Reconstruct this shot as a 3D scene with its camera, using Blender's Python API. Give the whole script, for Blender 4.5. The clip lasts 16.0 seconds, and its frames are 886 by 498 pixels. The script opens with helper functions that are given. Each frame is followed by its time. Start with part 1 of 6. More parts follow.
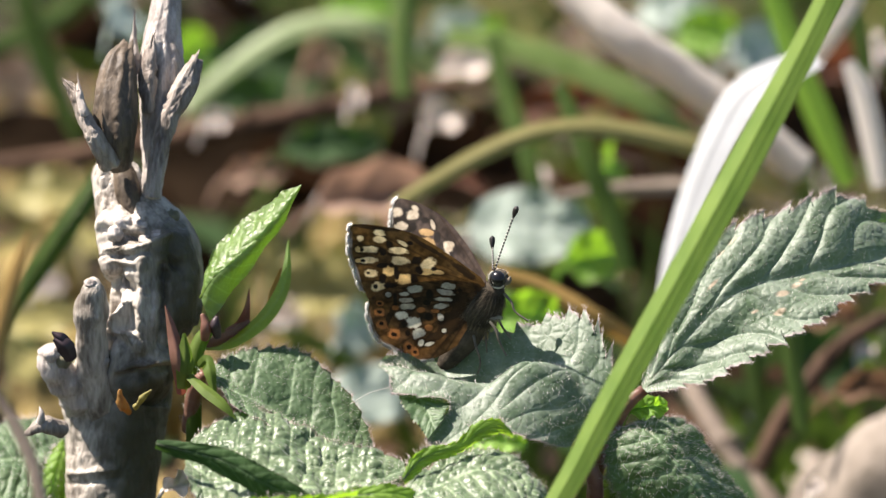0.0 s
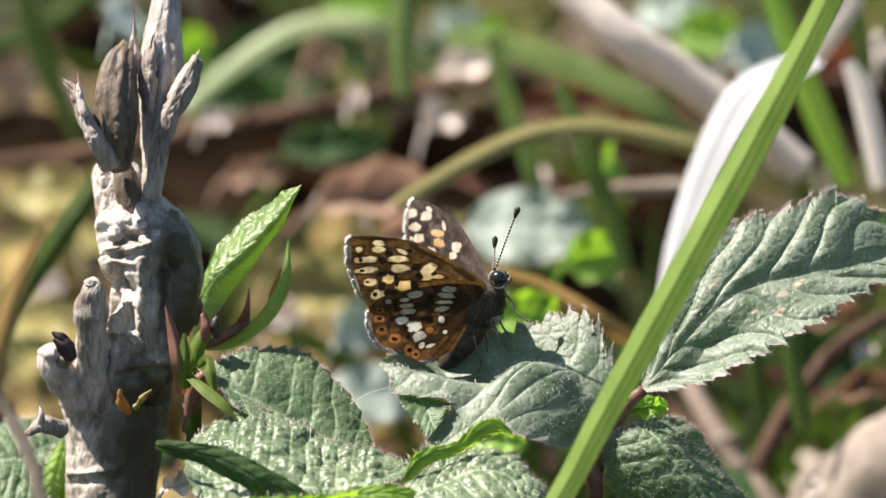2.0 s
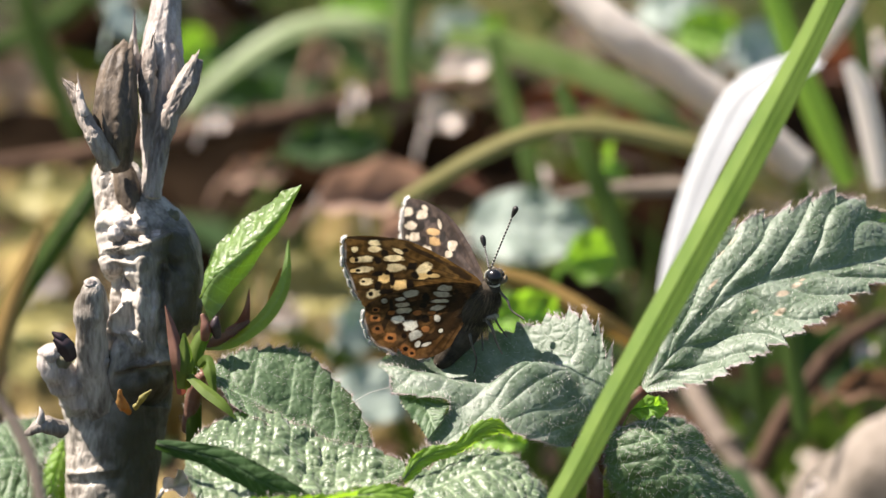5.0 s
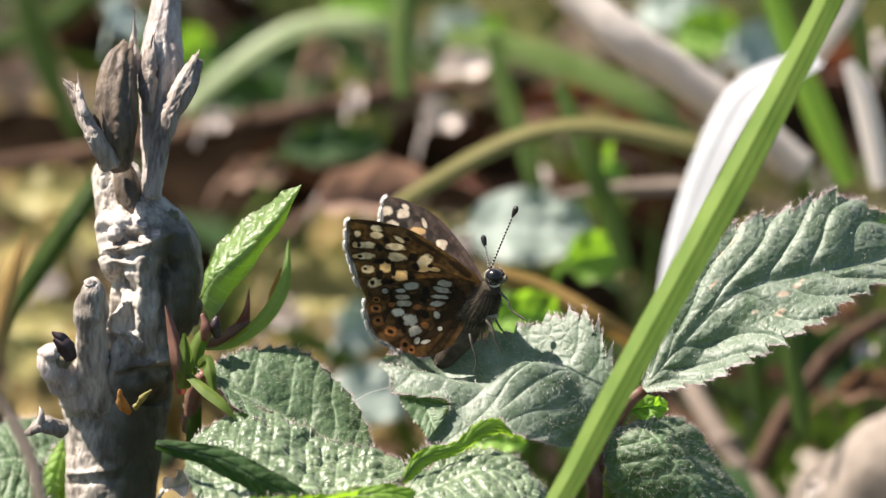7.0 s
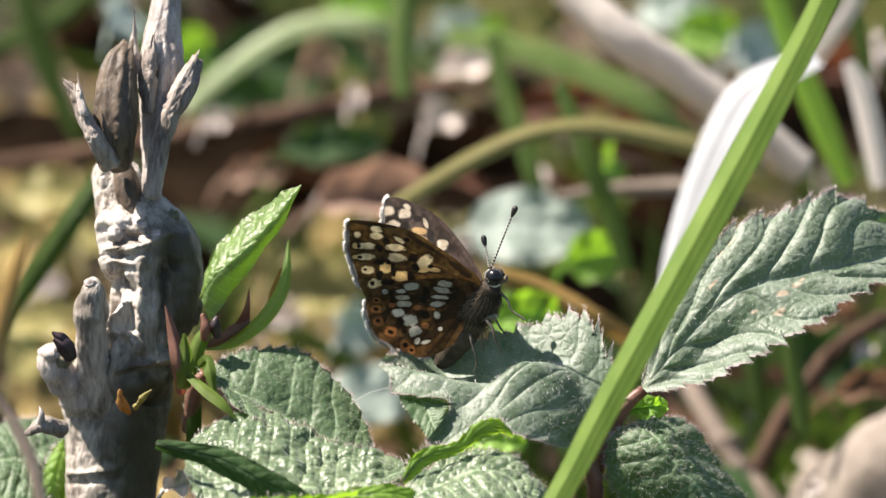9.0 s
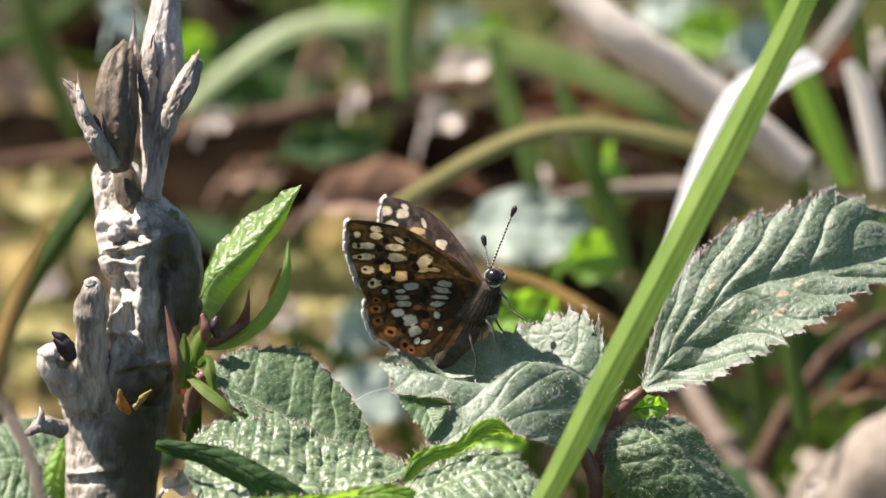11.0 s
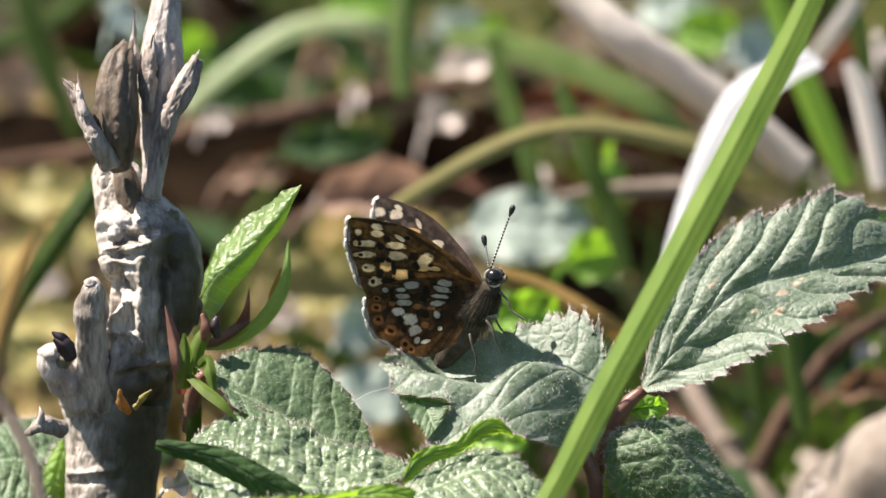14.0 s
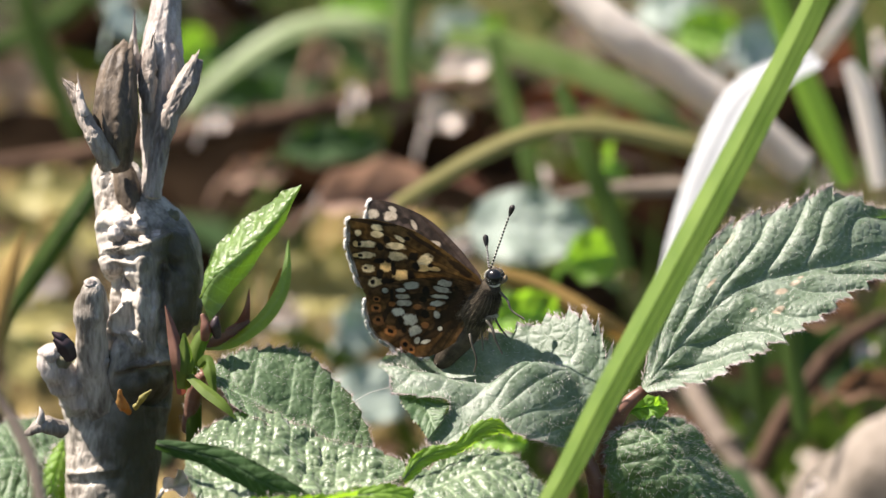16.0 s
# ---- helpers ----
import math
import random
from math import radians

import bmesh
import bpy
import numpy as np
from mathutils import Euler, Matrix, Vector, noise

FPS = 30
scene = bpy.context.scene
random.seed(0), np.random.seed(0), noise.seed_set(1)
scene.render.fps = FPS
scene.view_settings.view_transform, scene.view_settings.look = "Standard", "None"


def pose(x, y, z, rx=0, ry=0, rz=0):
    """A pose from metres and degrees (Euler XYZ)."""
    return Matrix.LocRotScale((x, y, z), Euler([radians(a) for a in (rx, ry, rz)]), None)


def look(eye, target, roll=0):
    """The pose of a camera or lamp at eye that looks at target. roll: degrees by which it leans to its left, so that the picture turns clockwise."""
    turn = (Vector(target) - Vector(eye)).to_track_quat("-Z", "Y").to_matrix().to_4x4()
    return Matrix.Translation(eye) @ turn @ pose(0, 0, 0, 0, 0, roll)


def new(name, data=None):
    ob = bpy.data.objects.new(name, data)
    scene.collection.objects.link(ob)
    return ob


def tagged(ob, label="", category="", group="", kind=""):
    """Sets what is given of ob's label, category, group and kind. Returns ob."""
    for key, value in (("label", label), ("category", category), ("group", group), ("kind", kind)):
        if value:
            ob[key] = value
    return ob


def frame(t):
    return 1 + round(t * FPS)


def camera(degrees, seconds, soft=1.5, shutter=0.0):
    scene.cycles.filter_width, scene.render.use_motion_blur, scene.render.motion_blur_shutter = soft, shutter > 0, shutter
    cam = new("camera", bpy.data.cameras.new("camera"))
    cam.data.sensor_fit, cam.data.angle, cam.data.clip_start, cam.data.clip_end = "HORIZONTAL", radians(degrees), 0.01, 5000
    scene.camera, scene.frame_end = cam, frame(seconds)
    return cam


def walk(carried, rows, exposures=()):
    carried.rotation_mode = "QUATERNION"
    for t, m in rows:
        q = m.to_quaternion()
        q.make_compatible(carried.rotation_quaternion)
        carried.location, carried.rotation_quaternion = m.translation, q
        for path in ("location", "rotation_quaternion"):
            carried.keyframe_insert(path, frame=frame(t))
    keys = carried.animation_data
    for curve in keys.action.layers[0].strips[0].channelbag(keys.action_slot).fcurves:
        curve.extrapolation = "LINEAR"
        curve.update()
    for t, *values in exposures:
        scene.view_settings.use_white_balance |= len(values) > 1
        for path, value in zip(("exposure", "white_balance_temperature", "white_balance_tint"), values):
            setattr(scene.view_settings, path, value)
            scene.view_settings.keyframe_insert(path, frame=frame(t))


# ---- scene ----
# ---------------------------------------------------------------- camera
cam = camera(4.99, 16.0, soft=1.4)
EYE, AIM = (0.0, -0.927, 0.465), (0.0, 0.0, 0.09)
walk(cam, [(0.0, look(EYE, AIM)), (16.0, look(EYE, AIM))])
# long lens, wide open: only the butterfly and the leaves round it are sharp
cam.data.dof.use_dof = True
cam.data.dof.focus_distance = 1.0
cam.data.dof.aperture_fstop = 22.0
scene.view_settings.exposure = 1.57

# ---------------------------------------------------------------- light
SUN = Vector((-0.54, 0.14, 0.83)).normalized()
world = bpy.data.worlds.new("sky")
scene.world = world
world.use_nodes = True
sky = world.node_tree.nodes.new("ShaderNodeTexSky")
sky.sky_type = "NISHITA"
sky.sun_disc = False
sky.sun_elevation = math.asin(SUN.z)
sky.sun_rotation = math.atan2(SUN.x, SUN.y)
background = world.node_tree.nodes["Background"]
world.node_tree.links.new(sky.outputs[0], background.inputs[0])
background.inputs[1].default_value = 0.05
sun = new("sun", bpy.data.lights.new("sun", "SUN"))
sun.data.energy, sun.data.angle, sun.data.color = 5.0, radians(0.53), (1.0, 0.89, 0.81)
sun.matrix_world = look(tuple(SUN), (0, 0, 0))


# ---------------------------------------------------------------- materials
def material(name, low, high, scale=200.0, rough=0.6, bump=0.3, through_colour=None, share=0.0, spec=0.4,
             sheen=0.0, fine=900.0, stretch=(1, 1, 1), vary=0.0, bump_size=0.0002, span=(0.5, 0.95)):
    """Two colours mixed by coarse and fine noise, relief, and light passed through thin tissue."""
    m = bpy.data.materials.new(name)
    m.use_nodes = True
    nt = m.node_tree
    n, ln = nt.nodes, nt.links
    b = n["Principled BSDF"]
    co = n.new("ShaderNodeTexCoord")
    mp = n.new("ShaderNodeMapping")
    mp.inputs["Scale"].default_value = stretch
    ln.new(co.outputs["Object"], mp.inputs["Vector"])
    big = n.new("ShaderNodeTexNoise")
    big.inputs["Scale"].default_value, big.inputs["Detail"].default_value = scale, 5
    small = n.new("ShaderNodeTexNoise")
    small.inputs["Scale"].default_value, small.inputs["Detail"].default_value = fine, 4
    ln.new(mp.outputs[0], big.inputs["Vector"])
    ln.new(mp.outputs[0], small.inputs["Vector"])
    add = n.new("ShaderNodeMath")
    add.operation = "MULTIPLY_ADD"
    ln.new(small.outputs[0], add.inputs[0])
    add.inputs[1].default_value = 0.45
    ln.new(big.outputs[0], add.inputs[2])
    ramp = n.new("ShaderNodeValToRGB")
    ramp.color_ramp.elements[0].position, ramp.color_ramp.elements[1].position = span
    ramp.color_ramp.elements[0].color, ramp.color_ramp.elements[1].color = (*low, 1), (*high, 1)
    ln.new(add.outputs[0], ramp.inputs[0])
    colour = ramp.outputs[0]
    if vary:
        info = n.new("ShaderNodeObjectInfo")
        hsv = n.new("ShaderNodeHueSaturation")
        rng = n.new("ShaderNodeMapRange")
        rng.inputs[3].default_value, rng.inputs[4].default_value = 1 - vary, 1 + vary
        ln.new(info.outputs["Random"], rng.inputs[0])
        ln.new(rng.outputs[0], hsv.inputs["Value"])
        ln.new(colour, hsv.inputs["Color"])
        colour = hsv.outputs[0]
    ln.new(colour, b.inputs["Base Color"])
    b.inputs["Roughness"].default_value = rough
    b.inputs["Specular IOR Level"].default_value = spec
    b.inputs["Sheen Weight"].default_value = sheen
    b.inputs["Sheen Roughness"].default_value = 0.4
    bp = n.new("ShaderNodeBump")
    bp.inputs["Strength"].default_value, bp.inputs["Distance"].default_value = bump, bump_size
    ln.new(add.outputs[0], bp.inputs["Height"])
    ln.new(bp.outputs[0], b.inputs["Normal"])
    if share:
        tr = n.new("ShaderNodeBsdfTranslucent")
        tr.inputs[0].default_value = (*through_colour, 1)
        mix = n.new("ShaderNodeMixShader")
        mix.inputs[0].default_value = share
        ln.new(b.outputs[0], mix.inputs[1])
        ln.new(tr.outputs[0], mix.inputs[2])
        ln.new(mix.outputs[0], n["Material Output"].inputs[0])
    return m


def tinted(m, attribute, colour, amount=1.0):
    """Lay a second colour over the base colour where a mesh attribute says so."""
    n, ln = m.node_tree.nodes, m.node_tree.links
    b = n["Principled BSDF"]
    old = b.inputs["Base Color"].links[0].from_socket
    at = n.new("ShaderNodeAttribute")
    at.attribute_name = attribute
    mul = n.new("ShaderNodeMath")
    mul.operation = "MULTIPLY"
    mul.inputs[1].default_value = amount
    ln.new(at.outputs["Fac"], mul.inputs[0])
    mix = n.new("ShaderNodeMix")
    mix.data_type = "RGBA"
    ln.new(mul.outputs[0], mix.inputs[0])
    ln.new(old, mix.inputs[6])
    mix.inputs[7].default_value = (*colour, 1)
    ln.new(mix.outputs[2], b.inputs["Base Color"])
    return m


def net_veined(m, scale, depth):
    """Fine net of veins: cells swell between pale sunken lines."""
    n, ln = m.node_tree.nodes, m.node_tree.links
    b = n["Principled BSDF"]
    co = n.new("ShaderNodeTexCoord")
    cells = n.new("ShaderNodeTexVoronoi")
    cells.feature = "DISTANCE_TO_EDGE"
    cells.inputs["Scale"].default_value = scale
    ln.new(co.outputs["Object"], cells.inputs["Vector"])
    rise = n.new("ShaderNodeMapRange")
    rise.interpolation_type = "SMOOTHSTEP"
    rise.inputs[2].default_value = 0.3
    ln.new(cells.outputs["Distance"], rise.inputs[0])
    bp = n.new("ShaderNodeBump")
    bp.inputs["Strength"].default_value, bp.inputs["Distance"].default_value = 0.8, depth
    ln.new(rise.outputs[0], bp.inputs["Height"])
    ln.new(b.inputs["Normal"].links[0].from_socket, bp.inputs["Normal"])
    ln.new(bp.outputs[0], b.inputs["Normal"])
    old = b.inputs["Base Color"].links[0].from_socket
    line = n.new("ShaderNodeMapRange")
    line.inputs[2].default_value = 0.09
    line.inputs[3].default_value, line.inputs[4].default_value = 1.2, 0.97
    ln.new(cells.outputs["Distance"], line.inputs[0])
    hsv = n.new("ShaderNodeHueSaturation")
    ln.new(line.outputs[0], hsv.inputs["Value"])
    ln.new(old, hsv.inputs["Color"])
    ln.new(hsv.outputs[0], b.inputs["Base Color"])
    return m


def leaf_material(name, low, high, through_colour, share, rough=0.52, spec=0.5, sheen=0.15, net=900.0, lines=0.8, edge=(0.13, 0.075, 0.08)):
    m = material(name, low, high, 420, rough, 0.6, through_colour, share, spec, sheen, 2600, bump_size=0.00018)
    net_veined(m, net, 0.00006)
    tinted(m, "vein", tuple(min(1, 2.0 * c + 0.05) for c in high), lines)
    tinted(m, "mark", (0.42, 0.33, 0.24), 0.9)
    return tinted(m, "rim", edge, 0.75)


def pattern_material(name, share):
    """Wing scales: colour from the mesh's own pattern, broken by fine scale grain."""
    m = material(name, (0.5, 0.48, 0.45), (1.0, 1.0, 1.0), 1100, 0.55, 0.35, (0.3, 0.14, 0.04), share, 0.3, 0.15, 6000,
                 bump_size=0.00008)
    n, ln = m.node_tree.nodes, m.node_tree.links
    b = n["Principled BSDF"]
    old = b.inputs["Base Color"].links[0].from_socket
    at = n.new("ShaderNodeAttribute")
    at.attribute_name = "pattern"
    mix = n.new("ShaderNodeMix")
    mix.data_type, mix.blend_type = "RGBA", "MULTIPLY"
    mix.inputs[0].default_value = 1.0
    ln.new(at.outputs["Color"], mix.inputs[6])
    ln.new(old, mix.inputs[7])
    ln.new(mix.outputs[2], b.inputs["Base Color"])
    for node in n:
        if node.type == "BSDF_TRANSLUCENT":
            ln.new(mix.outputs[2], node.inputs[0])
    return m


BRAMBLE = leaf_material("bramble_leaf", (0.062, 0.103, 0.053), (0.2, 0.243, 0.187), (0.18, 0.34, 0.04), 0.22, sheen=0.12, lines=0.25, edge=(0.26, 0.17, 0.21))
BRAMBLE_FRESH = leaf_material("fresh_bramble_leaf", (0.12, 0.22, 0.03), (0.18, 0.3, 0.05), (0.34, 0.6, 0.03), 0.45, 0.5, 0.4, 0.0)
BRAMBLE_GREEN = leaf_material("green_bramble_leaf", (0.034, 0.074, 0.028), (0.11, 0.165, 0.082), (0.17, 0.36, 0.03), 0.25, 0.55, 0.5)
BRAMBLE_GLOSSY = leaf_material("glossy_bramble_leaf", (0.05, 0.09, 0.04), (0.14, 0.19, 0.1), (0.17, 0.36, 0.03), 0.2, 0.42, 0.6, 0.25)
YOUNG = leaf_material("young_leaf", (0.1, 0.17, 0.04), (0.16, 0.26, 0.06), (0.42, 0.62, 0.06), 0.5, 0.46, 1.0)
HAIR = material("leaf_hair", (0.7, 0.68, 0.63), (0.85, 0.83, 0.78), 300, 0.5, 0.0, (0.8, 0.75, 0.65), 0.4)
HAIR_RED = material("margin_hair", (0.5, 0.44, 0.41), (0.78, 0.73, 0.68), 300, 0.5, 0.0, (0.7, 0.5, 0.45), 0.3)
GRASS = material("grass", (0.11, 0.19, 0.025), (0.19, 0.28, 0.05), 60, 0.36, 0.4, (0.31, 0.47, 0.05), 0.42, 0.5, 0.0, 900,
                 (6, 6, 0.4))
GRASS_MID = material("meadow_grass", (0.1, 0.155, 0.04), (0.18, 0.25, 0.08), 60, 0.45, 0.4, (0.28, 0.44, 0.07), 0.4, 0.35, 0.0, 900,
                     (6, 6, 0.4))
# dark green blades, darkened further in base colour where shade is wanted
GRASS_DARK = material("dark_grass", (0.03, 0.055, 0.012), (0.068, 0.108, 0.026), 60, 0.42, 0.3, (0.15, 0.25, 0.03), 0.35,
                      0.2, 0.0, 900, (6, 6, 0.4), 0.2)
GRASS_BRIGHT = material("bright_grass", (0.16, 0.3, 0.03), (0.22, 0.38, 0.05), 60, 0.45, 0.3, (0.35, 0.6, 0.04), 0.4, 0.4)
GRASS_PALE = material("pale_green_grass", (0.17, 0.23, 0.1), (0.3, 0.36, 0.19), 60, 0.45, 0.3, (0.3, 0.42, 0.1), 0.3, 0.4)
GRASS_YELLOW = material("yellowing_grass", (0.24, 0.22, 0.08), (0.37, 0.33, 0.13), 60, 0.5, 0.3, (0.4, 0.36, 0.08), 0.3, 0.4)
GRASS_ORANGE = material("withered_grass", (0.24, 0.15, 0.04), (0.38, 0.25, 0.08), 90, 0.55, 0.3, (0.5, 0.28, 0.06), 0.3)
STRAW = material("straw", (0.68, 0.62, 0.55), (0.84, 0.78, 0.7), 120, 0.5, 0.4, (0.75, 0.65, 0.52), 0.4, 0.45, 0.0, 900,
                 (5, 5, 0.6))
STRAW_DULL = material("weathered_straw", (0.14, 0.11, 0.086), (0.36, 0.29, 0.23), 120, 0.6, 0.4, (0.4, 0.3, 0.2), 0.15, 0.3)
STRAW_WHITE = material("bleached_straw", (0.37, 0.38, 0.385), (0.5, 0.515, 0.525), 120, 0.4, 0.3, (0.8, 0.78, 0.72), 0.2, 0.5)
BARK = material("weathered_wood", (0.11, 0.088, 0.07), (0.42, 0.37, 0.32), 260, 0.65, 0.7, spec=0.35, fine=1500,
                stretch=(2.2, 2.2, 0.3), bump_size=0.0006, span=(0.5, 0.92))
BARK_SMOOTH = material("smooth_grey_bark", (0.15, 0.127, 0.102), (0.54, 0.495, 0.43), 230, 0.6, 0.9, spec=0.4, fine=1500,
                       stretch=(2.0, 2.0, 0.4), bump_size=0.0004, span=(0.58, 0.86))
BARK_OLIVE = material("olive_bark", (0.06, 0.056, 0.03), (0.2, 0.185, 0.115), 240, 0.65, 0.6, spec=0.3, fine=1300,
                      stretch=(1.6, 1.6, 0.5), bump_size=0.0003)
BARK_BROWN = material("brown_bud_scale", (0.04, 0.03, 0.02), (0.15, 0.115, 0.08), 260, 0.6, 0.6, fine=1500,
                      stretch=(3, 3, 0.3), bump_size=0.00015)
BARK_PALE = material("broken_wood", (0.2, 0.17, 0.15), (0.54, 0.49, 0.445), 280, 0.7, 0.6, fine=1800, stretch=(2.4, 2.4, 0.35),
                     bump_size=0.0006, span=(0.5, 0.92))
# dark olive overlay: a real olive patch plus the trunk's painted side shade
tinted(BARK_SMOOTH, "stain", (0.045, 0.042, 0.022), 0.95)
TWIG = material("brown_twig", (0.03, 0.018, 0.012), (0.1, 0.06, 0.038), 150, 0.8, 0.6, spec=0.15, fine=700, bump_size=0.0006)
RED_STEM = material("reddish_stem", (0.1, 0.045, 0.035), (0.24, 0.13, 0.09), 300, 0.4, 0.3, (0.4, 0.1, 0.06), 0.2)
GREEN_STEM = material("green_stem", (0.05, 0.085, 0.015), (0.13, 0.185, 0.04), 300, 0.6, 0.6, (0.22, 0.36, 0.04), 0.35, 0.15)
ORANGE_BUD = material("orange_bud", (0.14, 0.08, 0.025), (0.34, 0.2, 0.07), 300, 0.5, 0.3, (0.5, 0.28, 0.06), 0.35, 0.3)
RIB = material("leaf_rib", (0.09, 0.125, 0.065), (0.16, 0.2, 0.12), 300, 0.5, 0.3, (0.3, 0.4, 0.1), 0.2)
DARK_SCALE = material("dark_scale", (0.02, 0.012, 0.014), (0.06, 0.04, 0.045), 400, 0.5, 0.4)
DEAD_LEAF = material("dead_leaf", (0.05, 0.028, 0.017), (0.26, 0.165, 0.105), 90, 0.7, 0.6, (0.4, 0.22, 0.12), 0.25, 0.1, 0.0, 500,
                     vary=0.4, bump_size=0.0006)
PALE_LEAF = material("bleached_dead_leaf", (0.52, 0.45, 0.4), (0.74, 0.67, 0.61), 90, 0.65, 0.5, (0.6, 0.5, 0.4), 0.2,
                     0.3, 0.0, 500, vary=0.15, bump_size=0.00035)
PINK_LEAF = material("pinkish_dead_leaf", (0.14, 0.09, 0.065), (0.42, 0.3, 0.23), 90, 0.7, 0.6, (0.5, 0.3, 0.2), 0.25, 0.1, 0.0, 500, vary=0.2, bump_size=0.0006)
RED_LEAF = material("red_dead_leaf", (0.07, 0.028, 0.016), (0.15, 0.068, 0.04), 90, 0.7, 0.5, (0.25, 0.08, 0.03), 0.3, vary=0.3)
BLUE_LEAF = leaf_material("grey_green_leaf", (0.3, 0.37, 0.31), (0.42, 0.49, 0.42), (0.2, 0.34, 0.1), 0.2, 0.35, 0.6, 0.3)
# leaf green darkened in its base colour to stand for shade
SHADED_LEAF = leaf_material("shaded_green_leaf", (0.018, 0.04, 0.015), (0.042, 0.075, 0.03), (0.08, 0.18, 0.025), 0.25, 0.8, 0.08, 0.0)
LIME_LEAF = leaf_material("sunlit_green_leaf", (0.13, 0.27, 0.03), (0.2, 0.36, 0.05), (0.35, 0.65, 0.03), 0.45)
MOSS = material("moss", (0.12, 0.092, 0.03), (0.45, 0.34, 0.14), 60, 0.9, 0.8, (0.35, 0.3, 0.05), 0.2, 0.15, 0.2, 500,
                vary=0.25, bump_size=0.001)
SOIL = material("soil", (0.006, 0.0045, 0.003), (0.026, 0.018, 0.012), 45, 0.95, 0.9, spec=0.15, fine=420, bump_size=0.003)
STONE = material("pale_stone", (0.1, 0.084, 0.066), (0.28, 0.24, 0.2), 60, 0.85, 0.6, spec=0.25, fine=400, bump_size=0.001)
WING_UNDER = pattern_material("wing_underside", 0.5)
WING_UPPER = pattern_material("wing_upperside", 0.2)
FUR = material("dark_fur", (0.025, 0.021, 0.016), (0.085, 0.07, 0.052), 700, 0.9, 0.6, spec=0.08, sheen=0.02, fine=3000, bump_size=0.0002)
FUR_HAIR = material("body_hair", (0.035, 0.029, 0.021), (0.19, 0.16, 0.115), 900, 0.7, 0.0, spec=0.15)
PALE_HAIR = material("pale_hair", (0.4, 0.38, 0.32), (0.62, 0.6, 0.52), 500, 0.6, 0.0)
EYE_BLACK = material("compound_eye", (0.004, 0.004, 0.005), (0.012, 0.012, 0.013), 900, 0.25, 0.2, spec=0.4, fine=9000,
                     bump_size=0.00003)
LEG = material("leg", (0.03, 0.026, 0.02), (0.12, 0.105, 0.08), 900, 0.5, 0.2)
BLACK = material("antenna_black", (0.012, 0.011, 0.01), (0.035, 0.03, 0.026), 900, 0.5, 0.2)
FRINGE = material("white_fringe", (0.85, 0.83, 0.79), (0.93, 0.92, 0.89), 900, 0.6, 0.0, (0.95, 0.94, 0.92), 0.65)
WHITE_RING = material("antenna_ring", (0.5, 0.48, 0.42), (0.7, 0.68, 0.6), 900, 0.5, 0.1)

# ---------------------------------------------------------------- mesh helpers (millimetres)
ORIGIN = {}


def thing(name, at, label, category, group="", kind=""):
    ob = new(name)
    ob.location = Vector(at) * 0.001
    ob.empty_display_size = 0.002
    ORIGIN[ob.name] = Vector(at)
    return tagged(ob, label, category, group, kind)


def mesh(name, verts, faces, attrs=(), origin=(0, 0, 0), smooth=True):
    v = (np.asarray(verts, dtype=float) - np.asarray(origin, dtype=float)) * 0.001
    me = bpy.data.meshes.new(name)
    me.from_pydata(v.tolist(), [], faces)
    if smooth:
        me.polygons.foreach_set("use_smooth", [True] * len(me.polygons))
    for key, values in attrs:
        values = np.asarray(values, dtype=float)
        if values.ndim == 1:
            me.attributes.new(key, "FLOAT", "POINT").data.foreach_set("value", values)
        else:
            me.attributes.new(key, "FLOAT_COLOR", "POINT").data.foreach_set(
                "color", np.c_[values, np.ones(len(values))].ravel())
    me.update()
    return me


def part(name, made, mat, parent, label="", kind=""):
    """One mesh object under a thing or a part; made is (verts, faces[, attributes])."""
    origin = ORIGIN[parent.name]
    me = mesh(name, made[0], made[1], made[2] if len(made) > 2 else (), origin)
    me.materials.append(mat)
    ob = new(name, me)
    ob.parent = parent
    ORIGIN[ob.name] = origin
    return tagged(ob, label, kind=kind)


def single(name, at, made, mat, label, category, group="", kind=""):
    """A thing that is one plain mesh, with its origin at its foot."""
    me = mesh(name, made[0], made[1], made[2] if len(made) > 2 else (), at)
    me.materials.append(mat)
    ob = new(name, me)
    ob.location = Vector(at) * 0.001
    ORIGIN[ob.name] = Vector(at)
    return tagged(ob, label, category, group, kind)


def smooth_path(points, n):
    """Catmull-Rom through the points, evenly spaced along its length."""
    p = np.asarray(points, dtype=float)
    if len(p) == 2:
        return p[0] + (p[1] - p[0]) * np.linspace(0, 1, n)[:, None]
    p = np.vstack([2 * p[0] - p[1], p, 2 * p[-1] - p[-2]])
    out = []
    for i in range(1, len(p) - 2):
        for u in np.linspace(0, 1, 24, endpoint=False):
            a, b, c, d = p[i - 1:i + 3]
            out.append(0.5 * (2 * b + (c - a) * u + (2 * a - 5 * b + 4 * c - d) * u * u + (3 * b - a - 3 * c + d) * u ** 3))
    out.append(p[-2])
    out = np.array(out)
    run = np.r_[0, np.cumsum(np.linalg.norm(np.diff(out, axis=0), axis=1))]
    want = np.linspace(0, run[-1], n)
    return np.array([np.interp(want, run, out[:, k]) for k in range(out.shape[1])]).T


def unit(v):
    v = np.asarray(v, dtype=float)
    return v / np.maximum(np.linalg.norm(v, axis=-1, keepdims=True), 1e-9)


def frames(path, up):
    t = unit(np.gradient(path, axis=0))
    up = np.asarray(up, dtype=float)
    n = unit(up - (t @ up)[:, None] * t)
    return t, n, np.cross(t, n)


